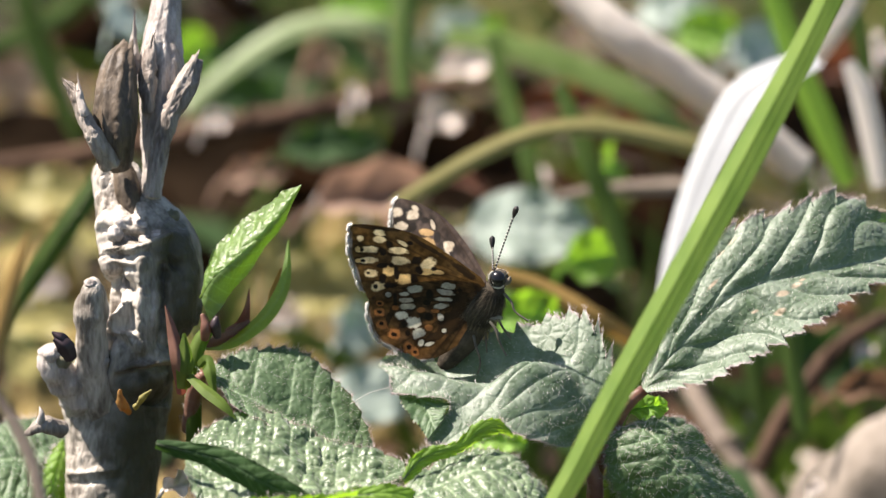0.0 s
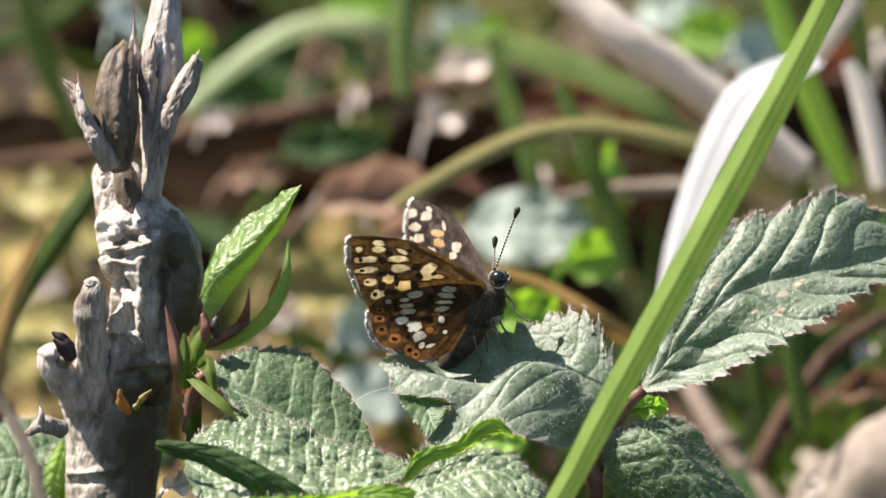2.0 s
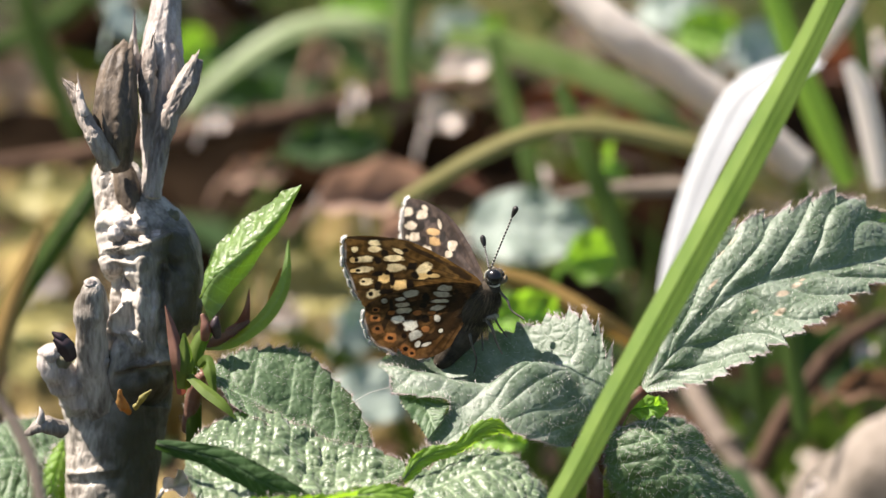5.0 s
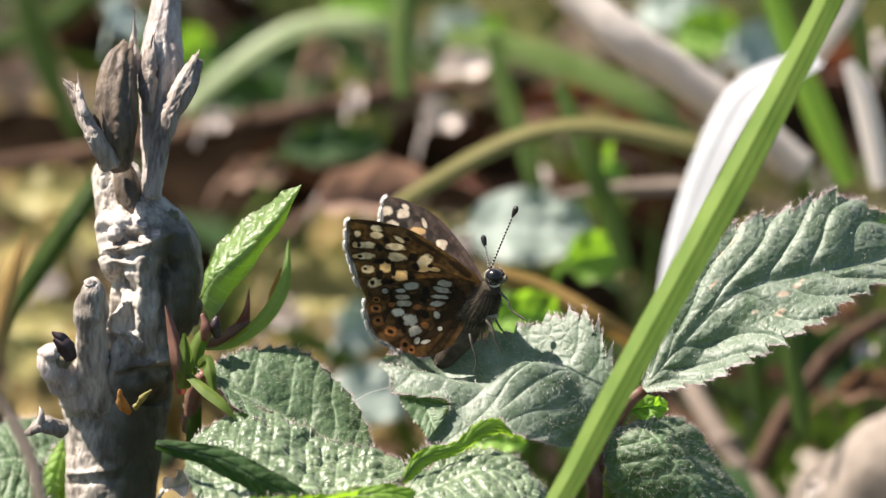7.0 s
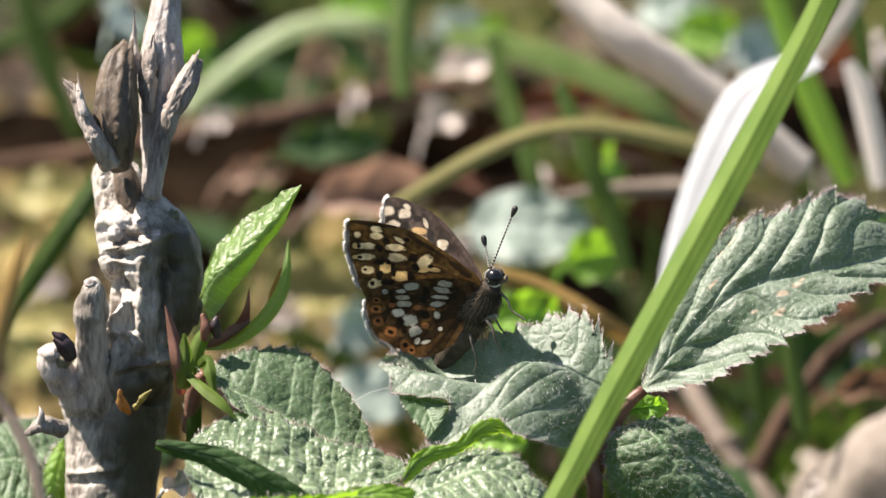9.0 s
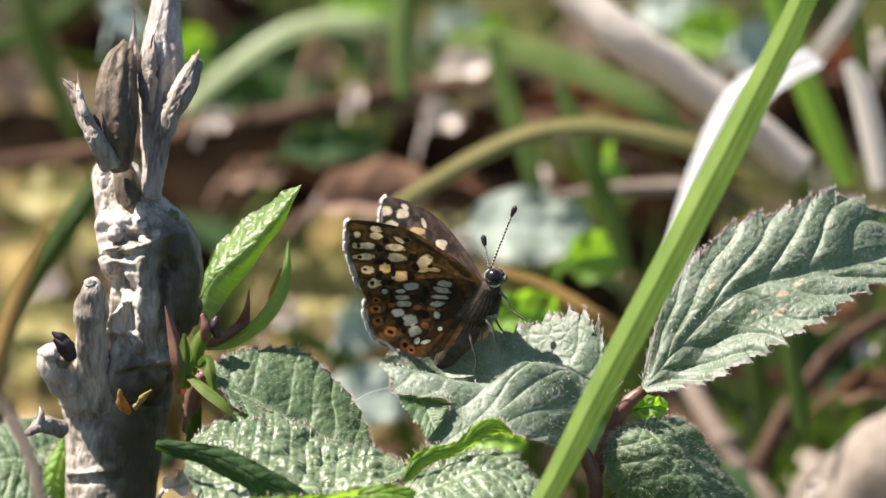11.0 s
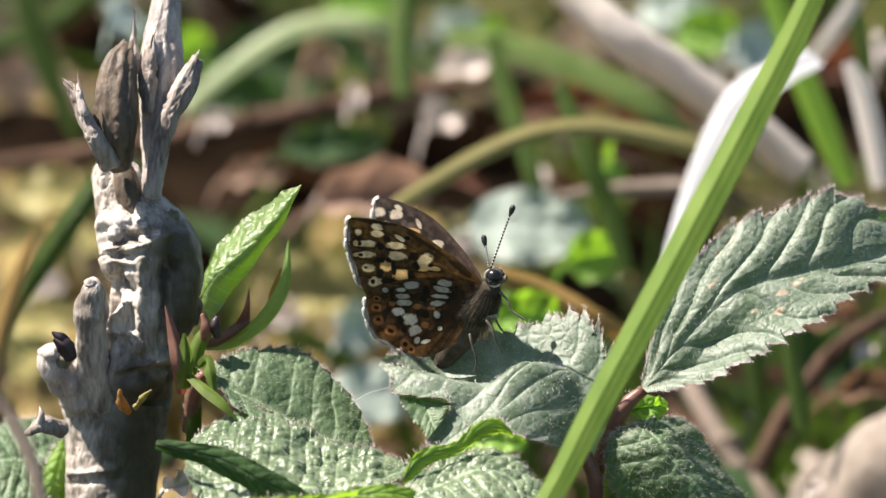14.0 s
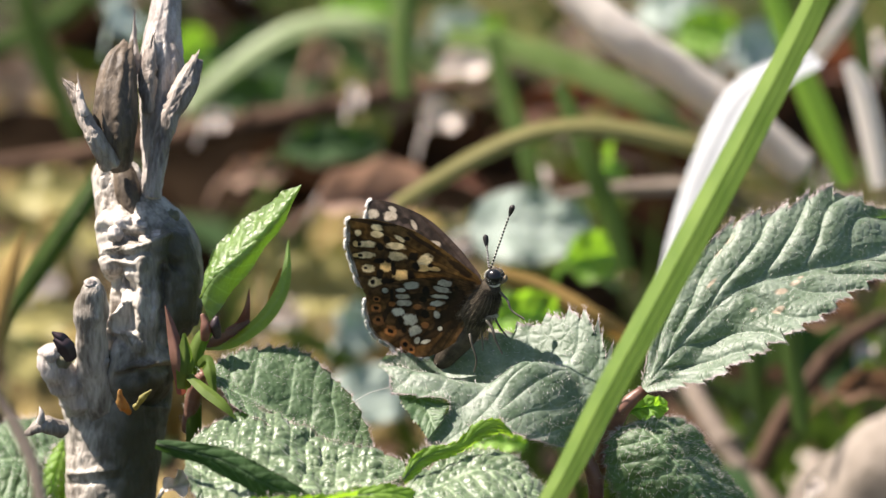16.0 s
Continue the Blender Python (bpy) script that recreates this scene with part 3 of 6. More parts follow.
def stump():
    rng = np.random.default_rng(4)
    st = thing("cut_stem", (-32.78, -6.71, 46.75), "weathered grey cut woody stem with knobs and splinters", "woody stem")
    body = tube([(-33.26, 0.88, 49.5), (-33.19, 2.96, 55.99), (-33.11, 4.58, 61.31), (-32.76, 6.37, 66.8), (-32.65, 7.65, 70.24), (-32.24, 8.07, 72.08), (-31.53, 7.53, 73.96), (-30.44, 5.8, 76.08), (-29.7, 6.32, 78.42), (-28.85, 7.19, 81.1), (-28.57, 8.03, 83.18), (-28.96, 8.87, 85.26), (-29.58, 9.54, 86.93), (-30.37, 10.13, 88.38), (-31.23, 11.23, 89.76), (-31.97, 12.43, 91.4), (-32.59, 13.17, 93.22), (-32.81, 13.59, 94.26)],
                [4.7, 4.6, 4.5, 4.9, 5.4, 5.3, 4.8, 4.2, 4.0, 4.5, 4.7, 5.0, 4.8, 4.1, 3.3, 2.7, 2.2, 1.4], 130, 460, 0.3, 0.3, 5, 0.015, seed=3.0, wander=0.8)
    folds = ((((-32.76, 5.54, 87.7), (-31.25, 5.56, 87.75), (-29.86, 5.65, 87.96), (-28.46, 5.83, 88.42), (-27.28, 6, 88.84)), 0.8, 0.45), (((-32.65, 5.33, 87.18), (-30.69, 5.33, 87.18), (-29.19, 5.44, 87.44)), -0.5, 0.25), (((-32.54, 5.12, 86.66), (-30.42, 5.04, 86.45)), 0.3, 0.2),
             (((-32.65, 4.95, 86.25), (-30.53, 4.83, 85.94)), -0.4, 0.2), (((-31.42, 6.04, 88.94), (-29.97, 5.98, 88.79)), -1.6, 0.45), (((-33.66, 6.53, 90.13), (-33.77, 5.79, 88.32), (-33.43, 5.06, 86.51), (-32.76, 4.53, 85.21)), 0.7, 0.5),
             (((-32.2, 4.49, 85.11), (-31.09, 4.07, 84.07)), -1.7, 0.6), (((-31.42, 4.58, 85.31), (-31.31, 3.7, 83.14)), 0.7, 0.3), (((-32.88, 4.33, 84.69), (-32.37, 3.59, 82.88), (-33.21, 2.86, 81.06)), -1.0, 0.35),
             (((-31.09, 3.53, 82.72), (-32.37, 2.96, 81.32), (-33.21, 2.44, 80.03), (-33.55, 1.7, 78.21)), 1.0, 0.45), (((-32.88, 2.33, 79.77), (-33.43, 1.81, 78.47), (-33.66, 1.08, 76.66)), -1.4, 0.35), (((-29.74, 5.27, 87.02), (-29.86, 3.91, 83.66), (-29.97, 1.81, 78.47)), 0.9, 0.6),
             (((-27.73, 4.95, 86.25), (-27.62, 3.7, 83.14), (-27.9, 2.02, 78.99)), -1.1, 0.45), (((-30.86, 3.49, 82.62), (-30.64, 2.65, 80.55)), -0.8, 0.3), (((-32.2, 2.23, 79.51), (-31.42, 1.98, 78.89)), -0.7, 0.35),
             (((-32.37, 2.44, 80.03), (-31.25, 2.44, 80.03), (-30.69, 2.02, 78.99)), 0.5, 0.25), (((-25.83, 6, 88.84), (-25.1, 4.74, 85.73), (-25.38, 3.07, 81.58)), 0.8, 0.9), (((-27.06, 5.79, 88.32), (-26.78, 4.95, 86.25)), -0.6, 0.3),
             (((-26.5, 5, 86.35), (-26.33, 4.87, 86.04)), -1.1, 0.4), (((-32.2, 1.05, 76.61), (-30.53, 1.24, 77.07), (-29.02, 1.37, 77.38), (-26.95, 1.52, 77.75)), 1.0, 0.28), (((-32.09, 0.76, 75.88), (-29.3, 0.97, 76.4), (-27.06, 1.08, 76.66)), -1.2, 0.5),
             (((-34.89, 1.39, 77.44), (-34.05, 1.08, 76.66), (-33.88, 0.34, 74.84)), -0.6, 0.35), (((-37.12, -2.85, 66.97), (-32.65, -2.64, 67.48)), 0.35, 0.25), (((-37.24, -3.22, 66.03), (-32.37, -3.01, 66.55)), -0.25, 0.25),
             (((-31.2, 8.62, 95.32), (-31.09, 7.68, 92.98), (-30.86, 6.74, 90.65)), -0.8, 0.6), (((-33.66, 8.62, 95.32), (-33.43, 7.47, 92.47), (-33.1, 6.53, 90.13)), 0.6, 0.5))
    # first overlay line is the olive patch; the other three paint side shade
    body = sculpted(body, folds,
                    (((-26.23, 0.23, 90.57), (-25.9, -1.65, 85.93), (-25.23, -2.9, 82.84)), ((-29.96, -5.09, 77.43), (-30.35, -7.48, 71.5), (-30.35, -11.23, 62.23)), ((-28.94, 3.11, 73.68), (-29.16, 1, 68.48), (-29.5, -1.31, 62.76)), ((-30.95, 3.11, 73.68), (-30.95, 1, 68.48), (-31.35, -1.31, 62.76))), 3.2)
    part("trunk", body, BARK_SMOOTH, st, "smooth pale grey wood with folds, an olive stain and painted side shade")
    part("stub", tube([(-33.48, 5.81, 67.04), (-34.16, 4.53, 71.86), (-34.68, 3.13, 76.41), (-34.89, 2.44, 80.03), (-34.69, 2.39, 82.58), (-34.54, 2.16, 84.67), (-34.54, 2.6, 85.76)], [1.6, 2.2, 1.75, 1.5, 1.75, 1.2, 0.6], 44, 80, 0.25, 0.5, 4, 0.03,
                      seed=5.0), BARK_SMOOTH, st, "short broken side stub")
    part("stub", tube([(-34.57, 5.74, 69.52), (-36.6, 3.99, 73.19), (-38.21, 2.92, 75.89), (-38.73, 2.77, 78.19)], [2.2, 1.8, 1.6, 1.5], 36, 50, 0.4, 0.7, 3, 0.06,
                      seed=6.0), BARK_PALE, st, "pale knobbed side stub")
    part("stub", tube([(-37.68, -1.13, 71.22), (-39.56, -2.8, 72.41), (-40.85, -3.07, 71.74), (-41.51, -3.18, 71.48)], [0.9, 0.8, 0.5, 0.2], 20, 30, 0.2, 0.8, seed=7.0), BARK,
         st, "thin broken twig")
    part("stub", tube([(-39.84, -2.9, 72.15), (-39.58, -3.36, 73.68), (-39.8, -3.05, 74.46)], [0.5, 0.3, 0.06], 12, 16, 0.1, 0.8), BARK_PALE, st, "thin broken twig")
    for c, s, m in (((-31.66, 6.97, 89.9), (1.0, 0.8, 0.8), BARK_PALE), ((-29.87, 6.7, 89.76), (0.85, 0.8, 0.75), BARK_PALE), ((-32.43, 6.13, 89.15), (0.8, 0.7, 0.8), BARK_PALE), ((-28, 5.67, 89.09), (0.9, 0.7, 0.6), BARK_PALE), ((-29.17, 5.32, 88.75), (1.0, 0.6, 0.5), BARK_PALE), ((-33.8, 2.31, 77.05), (0.7, 0.6, 0.6), BARK_PALE),
                    ((-26.95, 8.66, 90.06), (0.9, 0.8, 0.6), BARK_OLIVE), ((-38.8, 1.64, 78.06), (0.9, 0.7, 0.75), BARK_PALE), ((-37.59, 1.76, 77.28), (0.8, 0.7, 0.9), BARK_OLIVE),
                    ((-34.8, 1.88, 85.57), (0.6, 0.6, 0.5), BARK_PALE)):
        part("knob", blob(c, s, c[0], 0.35, 0.7, turn=(0, 8, 0)), m, st, "rounded knob of wood")
    # split top: brown bud scale between grey splinters
    part("bud_scale", splintered([(-31.98, 8.6, 95.27), (-32.31, 7.91, 98.9), (-32.36, 9.38, 102.52), (-31.95, 11.57, 105.26), (-31.42, 13.05, 106.25)], [1.1, 1.95, 2.0, 1.5, 0.5], 60, 90, 0.15, 0.4, 9, 0.09,
                           seed=31.0), BARK_BROWN, st, "brown ridged bud scale")
    part("splinter", splintered([(-28.91, 9.29, 91.62), (-28.68, 10.59, 94.84), (-28.23, 12.27, 99), (-28.01, 13.95, 103.15), (-27.67, 15.63, 107.31), (-27.11, 17.31, 111.46)], [0.85, 1.1, 1.7, 2.1, 1.65, 1.2], 72, 130, 0.25, 0.4, 11, 0.09,
                          seed=33.0), BARK_PALE, st, "long grey splinter")
    part("splinter", splintered([(-28.71, 6.54, 92.84), (-28.15, 8.01, 96.46), (-27.03, 9.58, 100.34), (-25.36, 10.73, 103.19), (-24.35, 11.61, 105.37)], [0.7, 0.8, 0.95, 1.1, 0.6], 56, 100, 0.18, 0.6, 8, 0.1,
                          seed=35.0), BARK, st, "grey splinter with a broken end")
    part("splinter", splintered([(-32.81, 6.91, 96.41), (-34.19, 5.88, 99.21), (-35.42, 6.78, 101.43), (-36.31, 7.62, 103.5), (-36.98, 7.93, 104.27)], [1.2, 0.9, 0.65, 0.5, 0.2], 40, 80, 0.15, 0.8, 6, 0.1,
                          seed=37.0), BARK, st, "short forked splinter")
    part("splinter", splintered([(-35.27, 5.85, 101.8), (-35.72, 6.48, 103.34), (-35.94, 7, 104.63)], [0.4, 0.35, 0.12], 16, 24, 0.12, 0.9), BARK_PALE, st, "short forked splinter")
    part("splinter", splintered([(-30.45, 13.02, 103.51), (-30.61, 14.07, 106.1), (-30.56, 15.16, 108.8)], [0.7, 0.4, 0.1], 14, 30, 0.2, 0.9, seed=39.0), BARK_PALE, st, "thin pointed splinter")
    part("splinter", splintered([(-29.16, 9.68, 100.6), (-29.16, 11.15, 104.23), (-28.74, 13.34, 106.98)], [0.6, 0.8, 0.3], 18, 36, 0.25, 0.9, 4, 0.15, seed=41.0), BARK, st, "thin grey splinter")
    # dark brown piece added to paint the shaded hollow below the bud scale
    part("bud_scale", splintered([(-31.85, 11.44, 94.81), (-31.5, 10.44, 93.4), (-31.15, 9.51, 91.65), (-30.81, 8.53, 89.75)], [0.7, 1.15, 1.25, 0.9], 40, 60, 0.1, 0.5, 6, 0.05, 47.0), BARK_BROWN, st, "dark brown piece standing in for the shaded hollow of the split top")
    part("bract", blade([(-36.5, -3.22, 79.36), (-37.18, -3.63, 81.04), (-38.29, -3.31, 81.81)], [1.2, 1.8, 0.4], keel=0.3), DARK_SCALE, st, "dark withered scale")
    part("bract", blade([(-36.5, -2.77, 80.5), (-37.57, -3.31, 81.81), (-38.46, -3.06, 82.43)], [1.0, 1.2, 0.2], keel=0.3), DARK_SCALE, st, "dark withered scale")
    # small orange buds breaking from the bark
    part("bud", tube([(-30.96, -4.18, 74.33), (-31.57, -5.71, 75.88), (-31.76, -6.11, 77.56)], [0.3, 0.48, 0.15], 16, 24, 0.25, 1.4), ORANGE_BUD, st, "small orange bud")
    part("bud", tube([(-30.29, -4.01, 74.74), (-29.57, -5.5, 76.4), (-28.65, -6.11, 77.56)], [0.2, 0.3, 0.1], 14, 20, 0.2, 1.4), GRASS_YELLOW, st, "small orange bud")
    return st


stump()

# ---------------------------------------------------------------- young shoot beside the stem
def shoot():
    sh = thing("young_shoot", (-24.54, -0.29, 73.29), "fresh green shoot with reddish buds beside the cut stem", "shoot")
    part("stem", tube([(-24.59, -0.13, 68.36), (-24.71, -0.29, 73.29), (-24.77, -0.87, 77.17), (-24.11, 0.17, 79.76), (-22.99, 0.8, 81.31)], [0.8, 0.8, 0.75, 0.8, 0.6], 14, 30, 0.1, 0.6), GREEN_STEM, sh)
    glossy, rib, under = (
        [(-23.69, 3.86, 84.88), (-23.02, 4.47, 86.92), (-21.45, 5.35, 89.1), (-19.22, 6.09, 90.91), (-16.42, 6.54, 92.84), (-14, 5.63, 94.58)],
        [(-23.87, 1.42, 84.19), (-22.63, 1.44, 86.35), (-20.56, 1.88, 87.98), (-18.16, 2.76, 90.15), (-15.83, 4.13, 92.48), (-14, 5.61, 94.53)],
        [(-22.98, 0.57, 82.07), (-21.54, 1.65, 83.68), (-19.64, 2.78, 85.93), (-17.41, 3.88, 88.67), (-15.4, 4.85, 91.59), (-14, 5.59, 94.48)])
    sheet = draped([glossy, rib, under], rib=1, veins=9, sweep=(1.0, 1.0), tooth=(0.25, 0.12), relief=(0.15, 0.03), pleat=0.6, quilt=1.0, cell=0.9, rows=130, cols=80, seed=5.0)[0]
    lf = part("leaf", sheet, YOUNG, sh, "folded bright green young leaf with glossy top")
    part("midrib", tube([np.asarray(p) + (0, 0.2, -0.1) for p in rib], [0.25, 0.25, 0.2, 0.16, 0.12, 0.05], 8, 30), GREEN_STEM, lf)
    part("leaf", blade([(-24.33, 4.75, 77.74), (-20.94, 3.07, 78.92), (-17.56, 3.07, 81.58), (-15.6, 4.33, 84.69), (-15.28, 6.82, 88.21)], [0.8, 1.2, 1.5, 1.2, 0.15], (0.3, -0.6, 0.7), 0.3), YOUNG, sh, "narrow curved green leaflet")
    part("leaf", blade([(-21.51, 4.29, 79.26), (-19.93, 3.67, 80.42), (-19.35, 3.38, 82.36), (-19.17, 4.07, 84.07)], [0.8, 1.2, 0.6, 0.1], (0.2, -0.8, 0.4), 0.2), RED_STEM, sh, "pinkish unfolding leaflet")
    part("leaf", blade([(-17.03, 4.92, 80.83), (-16.36, 5.75, 82.89), (-16.03, 6.7, 85.23)], [1.0, 1.6, 0.2], (0.2, -0.8, 0.4), 0.3), ORANGE_BUD, sh, "reddish leaf tip")
    part("leaf_stalk", tube([(-23.5, 4.75, 77.74), (-21.49, 3.24, 79.33), (-19.25, 3.83, 80.79)], [0.5, 0.45, 0.3], 10, 20), RED_STEM, sh, "red leaf stalk")
    part("leaf", blade([(-25.73, -3.55, 75.88), (-26.01, -4.15, 79.75), (-26.57, -3.11, 82.32), (-27.34, -2.06, 84.9)], [0.9, 1.5, 1.1, 0.1], (0.1, -0.9, 0.3), 0.35), RED_STEM, sh, "reddish bud leaf")
    part("leaf", blade([(-25.37, -4.27, 76.78), (-25.23, -4.15, 79.75), (-25.45, -3.11, 82.32)], [1.4, 1.8, 0.3], (0.3, -0.9, 0.3), 0.35), GREEN_STEM, sh)
    part("leaf", blade([(-25.26, -3.64, 78.33), (-23.26, -6.11, 77.56), (-21.58, -7.55, 76.66), (-20.3, -8.11, 75.27)], [0.8, 1.3, 1.1, 0.15], (0.2, -0.6, 0.8), 0.2), GREEN_STEM, sh, "narrow green leaf with an orange tip")
    part("leaf", blade([(-24.06, -2.51, 78.46), (-23.31, -3.22, 79.36), (-22.9, -4.56, 78.72), (-22.45, -5.4, 76.66)], [0.8, 1.2, 1.2, 0.4], (0.1, -0.9, 0.3), 0.3), GREEN_STEM, sh)
    part("bud", tube([(-23.52, -0.54, 80.66), (-23.39, -1.05, 82.07), (-23.72, -0.55, 83.31)], [0.4, 0.5, 0.15], 14, 20, 0.1, 0.9), RED_STEM, sh, "dark red bud")
    part("bud", tube([(-22.24, -0.44, 80.92), (-22.5, -0.94, 82.33), (-22.28, -0.63, 83.11)], [0.4, 0.5, 0.15], 12, 20, 0.1, 0.9), DARK_SCALE, sh, "dark bud scale")
    return sh


shoot()

# ---------------------------------------------------------------- bramble leaves
leaf("folded grey-green bramble leaf with the butterfly on it", [
    [(13.96, -6.04, 72.4), (16.9, -4.77, 76.87), (16.48, -2.64, 79.48), (14.27, 0.25, 82.62), (11.22, 1.22, 82.34), (6.48, 1.56, 80.51), (0.34, 2.9, 78.5), (-3.57, 0.32, 78.79), (-5.67, -3.02, 79.88)],
    [(13.23, -6.65, 72.23), (14.51, -5.98, 75.21), (14.01, -5.19, 77.17), (12.46, -3.27, 79.26), (8.69, -2.62, 78.2), (4.51, -2.68, 76.72), (-0.22, -1.13, 76.55), (-3.84, -2.55, 78.36), (-6.17, -3.69, 79.55)],
    [(12.78, -7.19, 72.23), (12.99, -7.5, 74.65), (11.99, -7.16, 76.56), (10.88, -5.86, 79.26), (7.82, -5.71, 80.16), (4.11, -6.5, 78.2), (-0.5, -5.8, 78.87), (-3.83, -4.92, 79.17), (-6.34, -4.31, 79.34)],
    [(12.44, -8.19, 72.41), (11.14, -9.17, 74.27), (8.92, -9.32, 76.03), (7.81, -8.15, 77.58), (5.32, -8.64, 77.18), (2.27, -8.61, 76.45), (0.06, -7.51, 77.85), (-4.11, -6.36, 78.27), (-5.78, -4.94, 79.12)],
    [(12.09, -9.15, 72.7), (9.47, -10.79, 74), (6.14, -11.74, 75.37), (3.93, -11.23, 76.11), (1.71, -12.02, 74.17), (-1.49, -11.52, 74.32), (0.44, -9.05, 77.23), (-4.54, -7.92, 77.9), (-5.33, -5.57, 78.9)]],
    BRAMBLE, 1100, 1500, seed=4, rib=1, veins=8, sweep=(0.4, 0.8), teeth=(15, 11), tooth=(1.3, 0.35), relief=0.18, pleat=1.3, quilt=0.1, rows=220, cols=150,
    extra=[[(-4.55, -7.64, 77.78), (-3.82, -9.14, 76.73), (-2.43, -10.69, 75.58), (-1.49, -12.08, 74.8)],
           [(-2.44, -7.24, 77.43), (-1.77, -8.62, 76.69), (-1.22, -9.96, 76.05), (-0.77, -11.25, 75.52)],
           [(0.89, -8.5, 77), (0.66, -9.08, 76.89), (0.33, -9.71, 76.67), (0.11, -10.38, 76.35)]],
    stalk=[(12.89, -7.07, 72.53), (14.24, -6.88, 70.34), (15.09, -7.11, 67.1), (14.87, -6.16, 58.78)])
right_leaf = leaf("large downy bramble leaf with purplish toothed margin", [
    [(19.45, -4.98, 77.69), (22.33, 0.2, 85.17), (28.79, 4.52, 90.52), (34.14, 6.54, 91.51), (38.69, 8.97, 92.17), (44.68, 10.45, 89.16), (50.44, 12.33, 85.8)],
    [(19.56, -5.11, 77.38), (22.87, -1.87, 82.71), (28.57, 1.35, 88.01), (34.36, 3.43, 89.15), (39.57, 5.96, 90.06), (45.24, 9.82, 87.6), (50.44, 12.26, 85.65)],
    [(19.72, -5.63, 77.42), (23.4, -3.56, 81.19), (28.82, -0.72, 85.55), (34.6, 1.31, 86.58), (39.97, 3.61, 86.92), (45.71, 7.23, 86.53), (50.44, 12.2, 85.49)],
    [(19.88, -5.97, 77.38), (24.57, -3.95, 79.18), (30.19, -2.46, 82.84), (35.66, -1.08, 84.67), (40.21, 2.07, 85.79), (45.67, 5.84, 85.77), (50.44, 12.14, 85.33)],
    [(20.09, -6.68, 77.5), (25.28, -7.37, 78.45), (31.27, -6.21, 81.33), (36.53, -3.78, 83.32), (40.71, 0.12, 84.97), (45.62, 4.53, 85.21), (50.44, 12.07, 85.18)]],
    BRAMBLE, 1100, 1800, seed=11, rib_size=0.1, veins=8, sweep=(1.7, 2.0), teeth=(12, 17), tooth=(0.9, 1.0), relief=0.42, pleat=1.3, quilt=0.12, cell=0.9, fold=0.1, rows=240, cols=150,
    marks=((0.33, 0.1, 0.022), (0.28, 0.3, 0.016), (0.45, 0.62, 0.02), (0.5, 0.58, 0.02), (0.42, 0.75, 0.016), (0.52, 0.55, 0.014), (0.36, 0.68, 0.014), (0.3, 0.12, 0.014)),
    stalk=[(19.92, -4.23, 76.89), (17.86, -4.89, 75.24), (16.78, -3.89, 72.39), (15.15, -2.8, 67.07), (14.62, -4.33, 57.97)])
leaf("broad green bramble leaf standing beside the cut stem", [
    [(-23.19, -1.63, 77.97), (-21.15, -0.29, 78.62), (-18.37, 0.47, 79.15), (-15.3, 0.93, 78.96), (-12.51, 0.42, 77.72), (-9.83, -1.04, 75.43), (-7.75, -3.22, 72.71), (-6.46, -5.77, 70.41)],
    [(-23.07, -2.17, 77.96), (-20.84, -2.3, 77.65), (-18.05, -2.36, 77.49), (-14.99, -2.4, 76.6), (-12.32, -2.86, 75.47), (-9.69, -4.13, 73.4), (-7.85, -5.33, 71.49), (-6.51, -6.35, 70.29)],
    [(-22.94, -2.72, 77.94), (-20.53, -4.35, 76.58), (-17.75, -4.79, 75.49), (-14.69, -5.52, 73.69), (-12.01, -6.52, 72.54), (-9.56, -7.48, 71.5), (-7.89, -7.79, 70.73), (-6.56, -6.94, 70.18)],
    [(-23.05, -2.8, 77.74), (-21.04, -6.57, 76.43), (-18.25, -8.18, 75.12), (-15.18, -9.93, 73.45), (-12.4, -11.37, 72.56), (-9.91, -11.68, 71.8), (-8.09, -10.82, 71.25), (-6.61, -7.94, 70.37)]],
    BRAMBLE_GREEN, 800, 1000, seed=7, rib=2, veins=8, sweep=(0.6, 0.8), teeth=(17, 14), tooth=(0.55, 0.4), relief=0.24, pleat=1.0, quilt=0.45, cell=0.7,
    stalk=[(-23.52, -1.8, 77.56), (-24.5, -1.5, 75.62), (-25.15, 0.71, 70.43)])
leaf("glossy crinkled bramble leaf lying low before the broad leaf", [
    [(-24.74, -8.86, 73.42), (-22.15, -7.46, 74.21), (-19.67, -6.13, 74.85), (-16.9, -6.13, 74.85), (-14.1, -7.57, 73.96), (-10.76, -9.22, 72.55), (-7.42, -10.24, 72.68), (-3.82, -11.53, 72.15)],
    [(-24.85, -11.06, 73.33), (-22.63, -11.41, 73.79), (-19.58, -11.87, 73.98), (-16.53, -12.5, 73.77), (-13.48, -13.52, 72.58), (-10.44, -13.83, 71.82), (-7.4, -13.68, 72.17), (-3.76, -12.62, 72.14)],
    [(-25.06, -14.23, 73.49), (-23.08, -16.79, 72.49), (-19.75, -17.87, 72.48), (-16.45, -17.96, 72.28), (-13.15, -18.16, 71.77), (-10.13, -17.25, 71.37), (-7.11, -16.04, 71.69), (-3.76, -13.7, 72.12)],
    [(-25.25, -17.4, 73.65), (-23.51, -22.51, 71.68), (-19.93, -23.84, 71.06), (-16.37, -23.84, 71.06), (-12.82, -22.82, 70.92), (-9.83, -20.68, 70.88), (-6.82, -18.33, 71.36), (-3.75, -14.79, 72.11)]],
    BRAMBLE_GLOSSY, 500, 400, seed=23, rib=2, veins=13, sweep=(0.6, 0.6), teeth=(15, 12), tooth=(0.5, 0.4), relief=0.46, pleat=0.5, quilt=1.2, cell=0.55)
